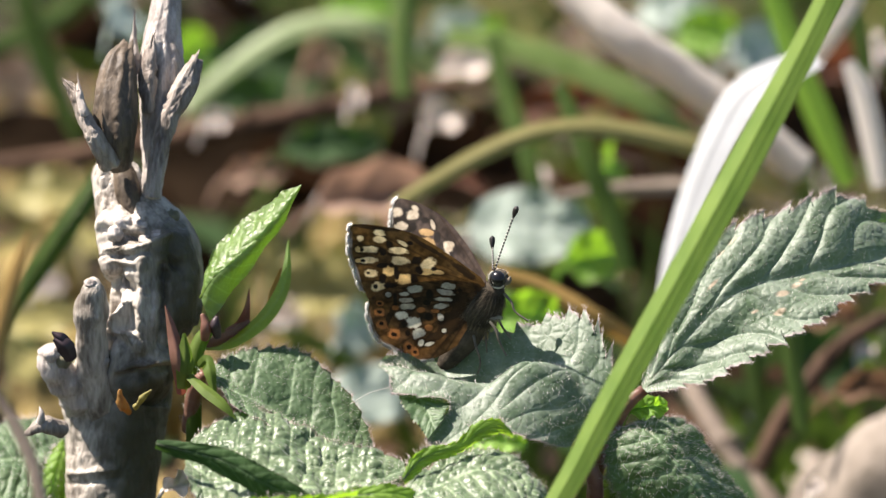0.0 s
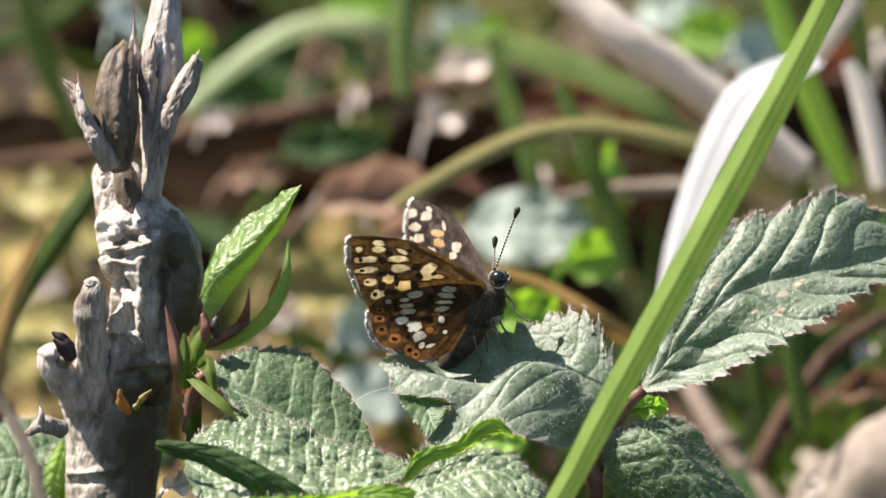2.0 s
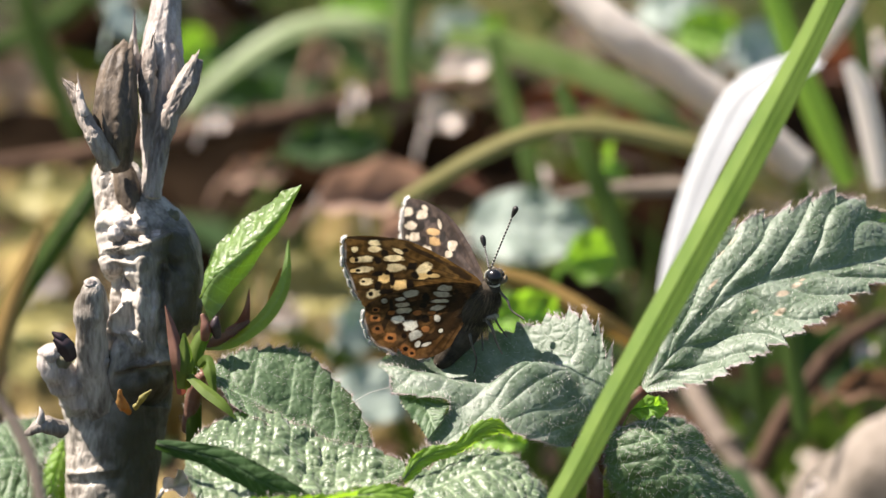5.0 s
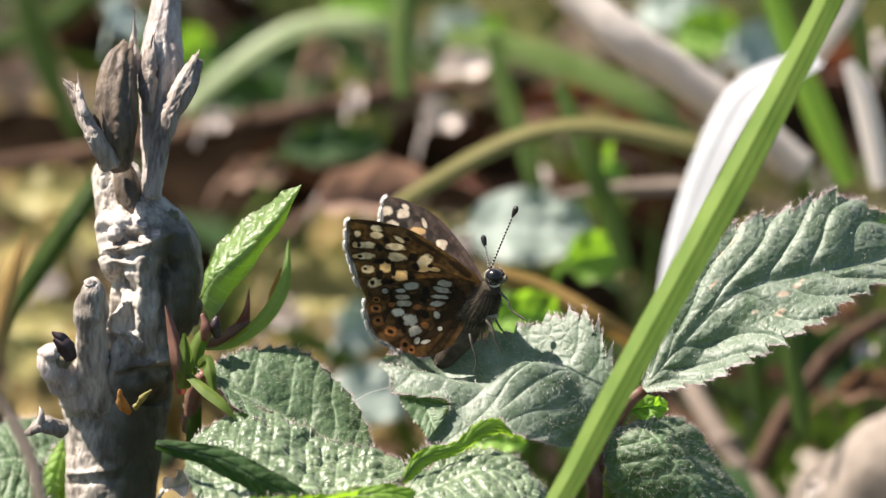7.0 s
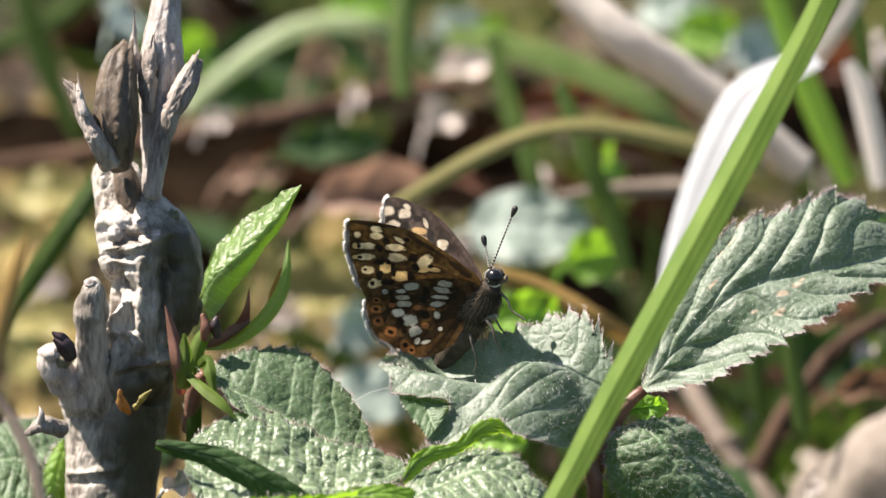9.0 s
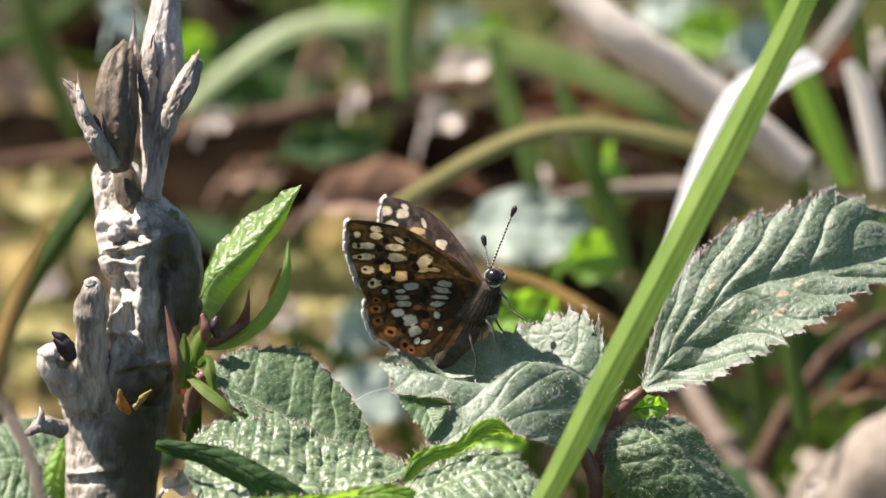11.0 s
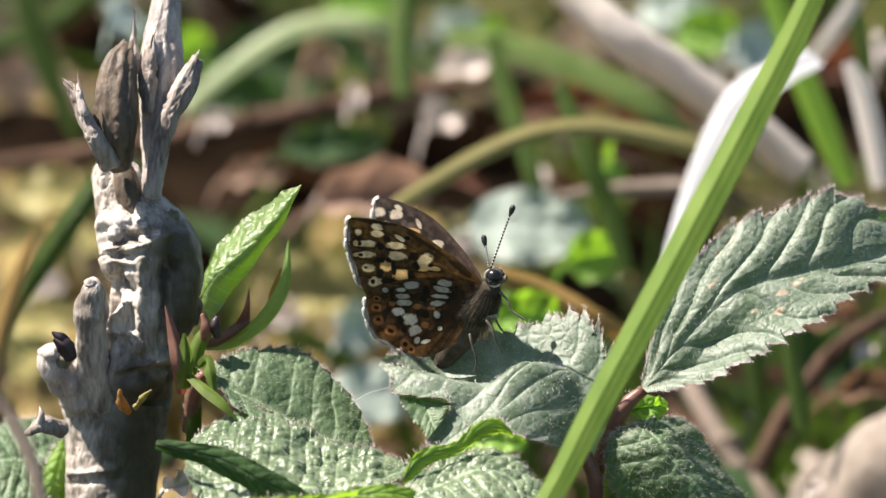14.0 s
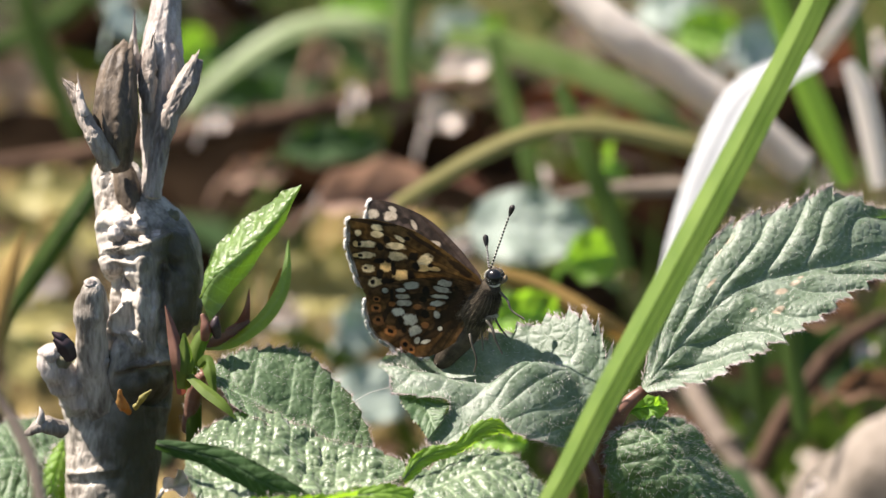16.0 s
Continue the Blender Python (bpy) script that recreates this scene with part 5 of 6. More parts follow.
    leg([(-4.95, -1.72, 0.9), (-5.49, -2.55, 1.2), (-6.49, -3.84, 1.2), (-7.81, -4.35, 1)])
    leg([(-4.49, -2.06, -0.6), (-5.33, -2.58, -1), (-6.65, -3.43, -1.4)])
    leg([(-2.4, -2.24, -0.6), (-3.26, -3.25, -1.2), (-3.81, -4.53, -1.6)])

    feelers = {}
    for name in ("right_antenna", "left_antenna"):
        a, b = np.array(BD_ROOTS[name][0]), np.array(BD_ROOTS[name][1])
        holder = new(name)
        holder.parent = bf
        holder.location = Vector(a) * 0.001
        ORIGIN[holder.name] = Vector(a)
        mid = a + (b - a) * 0.5 + np.array((0.12, 0.05, 0))
        path = smooth_path([a, mid, b], 60)
        part("shaft", tube([a, mid, a + (b - a) * 0.9], [0.09, 0.085, 0.085], 8, 40), BLACK, holder, "thin black antenna shaft")
        for k in range(3, 50, 3):
            part("ring", tube([path[k], path[k + 1]], [0.1, 0.1], 8, 3), WHITE_RING, holder, "white ring")
        d = unit(b - a)
        part("club", tube([b - d * 1.15, b - d * 0.6, b - d * 0.1, b + d * 0.1], [0.1, 0.26, 0.27, 0.1], 12, 20), BLACK, holder, "black club")
        feelers[name] = holder
    return bf, wings, feelers


BD_ROOTS = {"right_antenna": ((1.83, 0.48, 0.5), (8.87, 2.32, 0.8)), "left_antenna": ((1.23, 0.82, -0.5), (3.38, 2.99, -1.6))}
insect, wings, feelers = butterfly()

# ---------------------------------------------------------------- undergrowth behind
def grass(label, points, widths, mat, up=(0, -1, 0.4), keel=0.15, twist=0.0, cols=9, ribs=0.0, rib=0.06):
    g = thing("grass_blade", points[0], label, "grass blade", "grass blades")
    part("blade", blade(points, widths, up, keel, 60, cols, twist, ribs), mat, g)
    back = 0.1 * unit(np.asarray(up, float))
    part("midrib", tube([np.asarray(p) - back for p in points], [max(0.05, w * rib) for w in widths], 6, 40), mat, g)
    return g


front = grass("broad bright green grass blade leaning across in front", [(8.72, -34.44, 74.21), (12.23, -32.2, 79.73), (15.75, -29.66, 86), (22.52, -25.1, 97.29), (29.34, -20.43, 108.83), (34.54, -16.77, 117.87), (38.22, -13.93, 124.89), (42.44, -10.68, 132.92)],
              [2.3, 2.7, 3.0, 3.3, 3.4, 3.0, 2.5, 1.6], GRASS, (-0.35, -0.75, 0.55), 0.2, cols=31, ribs=0.004, rib=0.012)
left_blade = grass("withered orange grass tip swaying near the lens", [(-43.05, -61.87, 97.05), (-41.74, -59.72, 102.38), (-40.17, -57.56, 107.71), (-38.61, -55.99, 111.58), (-37.72, -54.92, 114.24)], [1.8, 2.0, 1.9, 1.2, 0.2], GRASS_ORANGE)
grass("thin dry straw beside the cut stem", [(-37.17, -56.03, 84.82), (-38.23, -54.05, 89.71), (-39.81, -52.67, 93.14), (-41.92, -51.28, 96.56)], [1.0, 1.3, 1.2, 0.6], STRAW_DULL)


def stalk(name, label, points, radii, mat, joints, category, lump=0.15, seed=0.0):
    """A lying stalk or twig with thickened joints and a side bud at each."""
    st = thing(name, points[0], label, category)
    part("stem", tube(points, radii, 20, 60, lump, 0.3, seed=seed), mat, st)
    path = smooth_path(np.c_[np.asarray(points, float), np.asarray(radii, float)], 100)
    for k in joints:
        p, r = path[k, :3], path[k, 3]
        d = unit(path[k + 1, :3] - path[k - 1, :3])
        part("joint", tube([p - d * r * 0.8, p - d * r * 0.2, p + d * r * 0.4, p + d * r], [r * 0.95, r * 1.07, r * 1.05, r * 0.95], 16, 12, 0.1, 0.5), mat, st, "swollen joint")
        part("side_bud", tube([p + np.array((0, -0.6, 0.8)) * r * 0.8, p + np.array((0.2, -0.9, 1.2)) * r * 1.3 + d, p + np.array((0.2, -0.9, 1.6)) * r * 1.4 + d * 2], [r * 0.3, r * 0.25, r * 0.06], 10, 10), mat, st, "small side bud")
    return st


grass("white bleached bent grass blade", [(23.55, 63.13, 59.39), (24.74, 65.36, 64.91), (27.41, 68.26, 72.07), (30.98, 70.82, 78.41), (34.85, 71.94, 81.17), (39.08, 74.48, 82.11)], [3.0, 3.4, 4.4, 5.2, 4.5, 3.6], STRAW_WHITE, (-0.5, -0.5, 0.8))
stalk("dry_stalk", "thick pale dry stalk lying across the undergrowth", [(10.84, 83.56, 88.57), (15.34, 81.88, 84.41), (19.23, 80.64, 81.35), (24.37, 81.34, 77.75), (30.43, 81.56, 72.96), (38.32, 81.06, 66.37)], [1.9, 2.1, 2.2, 2.1, 2.1, 1.9], STRAW, (72,), "stalk")
stalk("brown_twig", "long reddish-brown twig lying across the undergrowth", [(-52.54, 114.53, 53.14), (-41.33, 115.12, 54.58), (-30.13, 115.82, 56.31), (-15.22, 118.73, 58.18), (-3.38, 122.42, 59.3), (4.75, 122.7, 59.99)], [0.8, 1.0, 1.25, 1.3, 1.2, 0.8], TWIG, (34, 52, 66, 80), "twig", 0.3, 2.0)
grass("arching green grass blade", [(-28.96, 124.51, 56.47), (-24.7, 125.92, 59.96), (-20.94, 127, 62.63), (-16.86, 127.85, 64.72), (-12.16, 128.18, 65.54), (-7.77, 127.95, 64.95), (-3.39, 128.83, 61.8), (0.38, 129.23, 57.47)], [1.6, 2.2, 2.5, 2.6, 2.6, 2.4, 2.0, 1.2], GRASS_PALE, (-0.3, -0.6, 0.7))
grass("dull green arching grass blade", [(0.37, 120.14, 66.98), (5.98, 119.86, 66.29), (12.2, 119.16, 64.56), (18.42, 118.22, 62.25), (23.4, 117.1, 59.48), (28.44, 117.45, 55)], [2.6, 3.2, 3.6, 3.6, 3.2, 2.0], GRASS_MID, (0.2, -0.6, 0.8))
grass("yellowing arched grass blade with an orange joint", [(-5.02, 71.23, 66.08), (-0.24, 72.35, 68.85), (5.14, 73.47, 71.62), (10.81, 74.21, 73.45), (17.7, 75.23, 73.31), (27.32, 76.33, 70.69), (32.77, 77.34, 67.84)], [1.6, 1.9, 2.0, 1.9, 2.1, 2.2, 1.5], GRASS_YELLOW)
grass("upright light green grass blade", [(43.37, 85.95, 62.48), (40.95, 88.23, 68.1), (37.92, 90.95, 74.84), (34.89, 94.13, 82.7)], [1.6, 2.8, 2.8, 2.2], GRASS_BRIGHT)
grass("upright green grass blade behind the twig", [(-4.26, 108.24, 64.25), (-4.57, 110.09, 68.82), (-4.26, 112.17, 73.97), (-3.64, 113.56, 77.4)], [2.0, 2.4, 2.6, 2.2], GRASS_MID)
grass("white dry grass blade standing upright", [(46.58, 76.66, 66.18), (45.68, 78.46, 70.63), (44.48, 80.37, 75.36), (42.98, 81.61, 78.42)], [2.0, 2.4, 2.4, 1.4], STRAW)
grass("slanting dry grass blade", [(37.66, 99.37, 68.99), (40.53, 96.08, 74.18), (43.45, 94.87, 79.19), (45.8, 94.59, 83.82)], [1.6, 1.8, 1.8, 1.4], STRAW)
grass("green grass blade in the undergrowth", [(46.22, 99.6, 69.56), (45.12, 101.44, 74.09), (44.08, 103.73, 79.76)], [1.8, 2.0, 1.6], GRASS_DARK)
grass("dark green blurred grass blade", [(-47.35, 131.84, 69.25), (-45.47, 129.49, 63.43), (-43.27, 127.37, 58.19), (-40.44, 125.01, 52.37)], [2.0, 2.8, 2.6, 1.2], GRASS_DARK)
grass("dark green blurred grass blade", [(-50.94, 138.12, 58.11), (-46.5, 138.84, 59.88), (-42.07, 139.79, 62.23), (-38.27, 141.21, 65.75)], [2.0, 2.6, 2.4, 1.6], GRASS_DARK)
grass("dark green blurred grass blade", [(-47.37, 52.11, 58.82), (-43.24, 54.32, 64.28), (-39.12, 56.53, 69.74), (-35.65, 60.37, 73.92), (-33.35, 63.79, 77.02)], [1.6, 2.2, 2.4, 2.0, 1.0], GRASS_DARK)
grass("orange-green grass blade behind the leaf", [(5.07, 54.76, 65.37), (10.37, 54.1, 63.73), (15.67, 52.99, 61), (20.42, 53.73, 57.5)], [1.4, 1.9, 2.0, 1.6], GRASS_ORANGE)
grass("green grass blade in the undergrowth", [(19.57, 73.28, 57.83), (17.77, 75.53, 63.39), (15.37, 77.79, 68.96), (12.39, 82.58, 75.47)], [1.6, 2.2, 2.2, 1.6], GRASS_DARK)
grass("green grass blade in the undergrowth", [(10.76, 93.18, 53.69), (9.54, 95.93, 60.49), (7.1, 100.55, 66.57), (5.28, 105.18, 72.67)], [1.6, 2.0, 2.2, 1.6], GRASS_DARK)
grass("pale dry grass blade", [(11.87, 85.5, 61.36), (17.93, 85.84, 62.2), (23.99, 85.95, 62.48), (27.02, 86.07, 62.76)], [1.0, 1.5, 1.7, 0.8], STRAW_DULL)
# these three take the dark grass colour in place of shade
grass("grass blade with shade put into its dark green", [(37.01, 76.18, 38.33), (35.8, 79.37, 46.2), (35.2, 81.64, 51.81), (33.38, 83.91, 57.43)], [1.6, 2.2, 2.0, 0.8], GRASS_DARK)
grass("grass blade with shade put into its dark green", [(37.82, 57.78, 46.16), (36.63, 60.9, 53.88), (36.04, 63.13, 59.39), (34.25, 65.36, 64.91)], [1.6, 2.2, 2.0, 0.8], GRASS_DARK)
grass("grass blade with shade put into its dark green", [(34.13, 71.58, 40.29), (32.92, 74.75, 48.12), (32.32, 77.01, 53.71), (30.51, 79.27, 59.3)], [1.6, 2.2, 2.0, 0.8], GRASS_DARK)


def loose_leaf(label, centre, size, turn, mat, category="leaf", group="undergrowth leaves", name="leaf", curl=(10, 25), seed=1, teeth=12, tooth=0.04):
    """A leaf of its own size lying or standing in the undergrowth."""
    e = Euler([radians(a) for a in turn]).to_matrix()
    c = Vector(centre)
    mid = [c + e @ Vector((x * size[0], 0, z * size[0])) for x, z in ((-0.5, 0), (-0.15, 0.06), (0.2, 0.05), (0.5, -0.04))]
    sheet = leaf_sheet([tuple(p) for p in mid], tuple(e @ Vector((0, 0, 1))), (size[1] / 2, size[1] / 2), (curl, curl) if mat != BLUE_LEAF else ((1, 5), (1, 5)), veins=5, teeth=teeth, tooth=tooth, rows=36, cols=9,
                             relief=0.3, ruffle=0.5, seed=float(seed), blunt=0.5)
    lf = thing(name, tuple(mid[0]), label, category, group)
    part("leaf_blade", sheet, mat, lf)
    n = e @ Vector((0, 0, 0.12))
    part("midrib", tube([tuple(p - n) for p in mid], [0.22, 0.18, 0.14, 0.05], 6, 20), mat, lf)
    foot = e @ Vector((-size[0] * 0.3, 0, 0))
    part("leaf_stalk", tube([tuple(mid[0]), tuple(mid[0] + foot * 0.5 + Vector((0, 0, -1))), tuple(mid[0] + foot + Vector((0, 0, -3)))], [0.25, 0.22, 0.2], 6, 14), mat, lf)
    return lf


for k, (px, size, turn, mat, label) in enumerate((
        ((9.37, 88.96, 56.57), (13, 8.5), (58, 0, 4), BLUE_LEAF, "smooth grey-green leaf facing the light"),
        ((-9.5, 98.76, 40.8), (8, 6), (60, 0, 60), BLUE_LEAF, "smooth grey-green leaf facing the light"),
        ((-7.57, 84.92, 38.6), (10, 7), (55, 0, 20), BLUE_LEAF, "smooth grey-green leaf facing the light"),
        ((34.61, 119.55, 65.54), (8, 6), (60, 0, 40), BLUE_LEAF, "smooth grey-green leaf facing the light"),
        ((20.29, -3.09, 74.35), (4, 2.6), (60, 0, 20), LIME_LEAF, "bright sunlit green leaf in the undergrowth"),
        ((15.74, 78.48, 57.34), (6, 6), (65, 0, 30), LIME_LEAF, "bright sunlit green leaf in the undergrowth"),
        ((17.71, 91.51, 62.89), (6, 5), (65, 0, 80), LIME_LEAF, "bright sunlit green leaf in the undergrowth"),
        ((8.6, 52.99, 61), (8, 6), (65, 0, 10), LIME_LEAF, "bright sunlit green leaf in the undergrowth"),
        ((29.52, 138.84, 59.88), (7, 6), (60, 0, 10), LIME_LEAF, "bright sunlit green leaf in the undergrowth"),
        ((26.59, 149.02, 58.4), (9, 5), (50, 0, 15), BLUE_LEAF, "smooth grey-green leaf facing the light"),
        ((-12.02, 110.81, 57.27), (11, 5), (55, 0, 10), SHADED_LEAF, "green leaf with shade put into its dark colour"),
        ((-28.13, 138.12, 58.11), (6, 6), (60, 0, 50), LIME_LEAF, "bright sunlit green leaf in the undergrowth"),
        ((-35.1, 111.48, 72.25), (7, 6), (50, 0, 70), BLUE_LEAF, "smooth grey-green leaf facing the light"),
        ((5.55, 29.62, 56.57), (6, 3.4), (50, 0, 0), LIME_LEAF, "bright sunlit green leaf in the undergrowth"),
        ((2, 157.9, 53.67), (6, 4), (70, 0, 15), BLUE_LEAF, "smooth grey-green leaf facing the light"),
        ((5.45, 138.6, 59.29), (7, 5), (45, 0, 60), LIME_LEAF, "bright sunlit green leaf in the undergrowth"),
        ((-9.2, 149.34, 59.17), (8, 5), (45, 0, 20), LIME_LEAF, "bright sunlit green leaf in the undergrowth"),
        ((-19.43, 146.75, 52.77), (14, 10), (60, 0, 0), SHADED_LEAF, "green leaf with shade put into its dark colour"),
        ((-11.81, 151.66, 51.57), (12, 9), (60, 0, 130), SHADED_LEAF, "green leaf with shade put into its dark colour"),
        ((-23.06, 135.98, 52.83), (10, 7), (55, 0, 20), SHADED_LEAF, "green leaf with shade put into its dark colour"),
        ((13.33, 97.14, 36.8), (14, 9), (55, 0, 40), SHADED_LEAF, "green leaf with shade put into its dark colour"),
        ((24.87, 116.3, 30.83), (14, 9), (55, 0, 100), SHADED_LEAF, "green leaf with shade put into its dark colour"),
        ((39.85, 97.37, 37.37), (12, 9), (55, 0, 30), SHADED_LEAF, "green leaf with shade put into its dark colour"))):
    loose_leaf(label, px, size, turn, mat, seed=k + 2)
for k, (px, size, turn, mat, label) in enumerate((
        ((3.2, 128.07, 59.94), (8, 6), (35, 0, 30), PALE_LEAF, "small bleached curled dead leaf"),
        ((-0.56, 121.18, 56.22), (6, 6), (35, 0, 60), PALE_LEAF, "small bleached curled dead leaf"),
        ((-10.19, 115.59, 61.07), (4, 3), (50, 0, 80), PALE_LEAF, "small bleached curled dead leaf"),
        ((-24.77, 113.72, 59.13), (3, 3), (50, 0, 10), PALE_LEAF, "small bleached curled dead leaf"),
        ((46.71, 100.75, 72.39), (5, 4), (50, 0, 90), PALE_LEAF, "small bleached curled dead leaf"),
        ((-7.58, 94.9, 57.94), (13, 8), (50, 0, 25), PINK_LEAF, "pinkish-brown curled dead leaf"),
        ((-5.11, 88.77, 56.12), (10, 6), (55, 10, 70), PINK_LEAF, "pinkish-brown curled dead leaf"),
        ((-10.07, 99.43, 55.8), (5, 4), (50, 0, 120), PALE_LEAF, "small bleached curled dead leaf"),
        ((-14.96, 146.99, 53.36), (10, 5), (50, 0, 75), PINK_LEAF, "pinkish-brown curled dead leaf"),
        ((-20.66, 123.6, 48.88), (7, 4), (50, 0, 15), PINK_LEAF, "pinkish-brown curled dead leaf"),
        ((2.2, 95.25, 58.79), (5, 4), (50, 0, 140), RED_LEAF, "rusty red curled dead leaf"),
        ((14.32, 135.75, 52.24), (12, 6), (45, 0, 20), RED_LEAF, "rusty red curled dead leaf"),
        ((44.97, 128.31, 60.52), (10, 6), (45, 0, 60), RED_LEAF, "rusty red curled dead leaf"),
        ((23.61, 125.48, 53.53), (10, 7), (45, 0, 160), RED_LEAF, "rusty red curled dead leaf"),
        ((0.97, 83.45, 56.31), (5, 3), (50, 0, 20), PALE_LEAF, "small bleached curled dead leaf"))):
    loose_leaf(label, px, size, turn, mat, "dead leaf", "dead leaves", "dead_leaf", (15, 60), k + 30, 5, 0.12)
for k, (px, size, turn) in enumerate((((-14.01, 114.03, 38.54), (11, 9), (35, 0, 20)), ((-17.84, 119.83, 39.56), (9, 7), (40, 0, 70)), ((-10.21, 110.57, 43.33), (8, 6), (40, 0, 120)), ((-44.44, 108.46, 38.13), (10, 8), (35, 0, 40)),
                                      ((-41.07, 121.01, 42.47), (9, 7), (35, 0, 100)), ((-43.78, 127.3, 44.7), (9, 6), (35, 0, 10)), ((-46.51, 97.37, 37.37), (9, 6), (35, 0, 80)))):
    loose_leaf("yellowed olive leaf lying in the moss", px, size, turn, GRASS_YELLOW, "dead leaf", "dead leaves", "dead_leaf", (5, 25), k + 140, 5, 0.15)
# large near-black leaves that paint deep shade into the gaps behind
DEEP_SHADE_LEAF = material("deep_shade_leaf", (0.009, 0.0065, 0.0045), (0.03, 0.02, 0.012), 60, 0.95, 0.6, (0.12, 0.06, 0.03), 0.15, 0.02, 0.0, 400, vary=0.3)
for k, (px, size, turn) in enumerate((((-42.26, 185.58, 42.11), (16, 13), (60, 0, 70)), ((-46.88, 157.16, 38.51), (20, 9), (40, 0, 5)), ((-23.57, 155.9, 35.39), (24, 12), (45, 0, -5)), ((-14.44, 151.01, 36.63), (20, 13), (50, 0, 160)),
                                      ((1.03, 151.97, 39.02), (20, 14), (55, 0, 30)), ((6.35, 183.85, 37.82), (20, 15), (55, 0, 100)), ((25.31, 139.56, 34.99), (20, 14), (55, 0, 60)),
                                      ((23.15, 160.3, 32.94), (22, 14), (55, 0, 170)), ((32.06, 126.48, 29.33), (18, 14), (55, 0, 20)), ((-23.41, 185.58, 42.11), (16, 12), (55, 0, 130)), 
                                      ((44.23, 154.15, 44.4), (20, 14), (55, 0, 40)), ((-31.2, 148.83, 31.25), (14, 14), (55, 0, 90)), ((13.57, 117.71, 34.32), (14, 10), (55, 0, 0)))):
    loose_leaf("near-black leaf standing in for deep shade on the soil", px, size, turn, DEEP_SHADE_LEAF, "dead leaf", "dead leaves", "dead_leaf", (5, 25), k + 60, 5, 0.1)
for k, (px, size, turn, mat) in enumerate((((-43.51, 109.75, 41.31), (4, 3.5), (50, 0, 40), PALE_LEAF), ((9.93, 104.96, 56.13), (4, 3), (50, 0, 100), PALE_LEAF), ((40.35, 80.73, 49.57), (9, 5), (50, 0, 20), DEAD_LEAF), ((44.79, 87.18, 52.17), (9, 6), (55, 0, 60), DEAD_LEAF),
                                           ((44.08, 74.75, 48.12), (5, 4), (50, 0, 90), PALE_LEAF), ((37.15, 73.17, 44.21), (8, 5), (50, 0, 150), DEAD_LEAF), ((46.58, 68.56, 46.14), (10, 5), (50, 0, 10), DEAD_LEAF), ((-17.68, 108.46, 38.13), (5, 4), (50, 0, 50), PALE_LEAF),
                                           ((38.65, 46.32, 44.51), (3, 2), (50, 0, 70), PALE_LEAF), ((-26.05, 0.45, 64.45), (4, 3), (50, 0, 30), PALE_LEAF), ((-11.3, 99.55, 56.09), (4, 4), (50, 0, 0), PALE_LEAF))):
    loose_leaf("small bleached curled dead leaf" if mat == PALE_LEAF else "pinkish-brown curled dead leaf", px, size, turn, mat, "dead leaf", "dead leaves", "dead_leaf", (15, 60), k + 90, 5, 0.12)
single("spider_thread", (-9.11, -5.71, 75.88), tube([(-9.11, -5.71, 75.88), (-7.16, -6.22, 77.3), (-4.77, -6.91, 78.26)], [0.02, 0.02, 0.02], 5, 12), HAIR, "fine pale spider thread strung between leaves", "thread")

# pale boulder and dry stalks low on one side
single("stone", (48.27, 59.47, 31.01), blob((48.27, 59.47, 37.01), (13.5, 9, 9), 5.0, 0.22, 0.8, 40, 56, (0, -34, 0)), STONE, "pale beige weathered stone in the undergrowth", "stone")
stalk("dry_stalk", "pale dry stalk leaning in the undergrowth", [(26.06, 76.39, 44.16), (29.03, 72.5, 39.9), (32.59, 68.74, 35.94), (36.74, 64.99, 31.99)], [1.0, 1.2, 1.3, 1.3], STRAW_DULL, (40,), "stalk")
stalk("brown_twig", "grey-brown twig leaning in the undergrowth", [(33.37, 65.41, 38.35), (36.97, 67.88, 44.47), (41.85, 71.98, 49.27), (47.23, 75.18, 51.85)], [1.2, 1.1, 1.0, 0.9], TWIG, (30, 60), "twig")


def tall_grass():
    """Tall grass added behind the plants, partly out of view, to shade the soil."""
    rng = np.random.default_rng(21)
    made = []
    for i in range(330):
        x, y = rng.uniform(-190, 190), rng.uniform(300, 560)
        h = rng.uniform(70, 170)
        lean = np.array((rng.normal(0.1, 0.35), rng.normal(-0.05, 0.25), 1))
        p = np.array((x, y, -2))
        tip = p + lean * h * 0.85 + np.array((lean[0], lean[1], 0)) * h * 0.5
        made.append(blade([p, p + lean * h * 0.45, tip], [2.2, rng.uniform(2.5, 4.5), 0.2], (rng.normal(0, 0.6), -1, 0.3), 0.2, 18, 5))
    v, f = joined(*made)
    single("tall_grass", (0, 400, 0), (v, f), GRASS_DARK, "tall green grass added behind the brambles to shade the soil", "grass", kind="stuff")


tall_grass()


def meadow():
    """Short grass all round, out to where the plants fade into the bare ground."""
    rng = np.random.default_rng(41)
    made = []
    while len(made) < 2600:
        x, y = rng.normal(0, 700), 100 + rng.normal(0, 750)
        if abs(x) < 190 and 0 < y < 600:
            continue
        near = y < 60 and abs(x) < 120
        h = rng.uniform(12, 40) if near else rng.uniform(30, 150)
        lean = np.array((rng.normal(0, 0.4), rng.normal(0, 0.4), 1))
        p = np.array((x, y, -3))
        made.append(blade([p, p + lean * h * 0.5, p + lean * h * 0.85 + lean * (h * 0.45, h * 0.45, 0)], [2.2, rng.uniform(2, 4), 0.2], (rng.normal(), rng.normal(), 0.3), 0.2, 6, 3))
    single("meadow_grass", (0, 0, 0), joined(*made), GRASS_MID, "meadow grass growing all round the brambles", "grass", kind="stuff")


meadow()


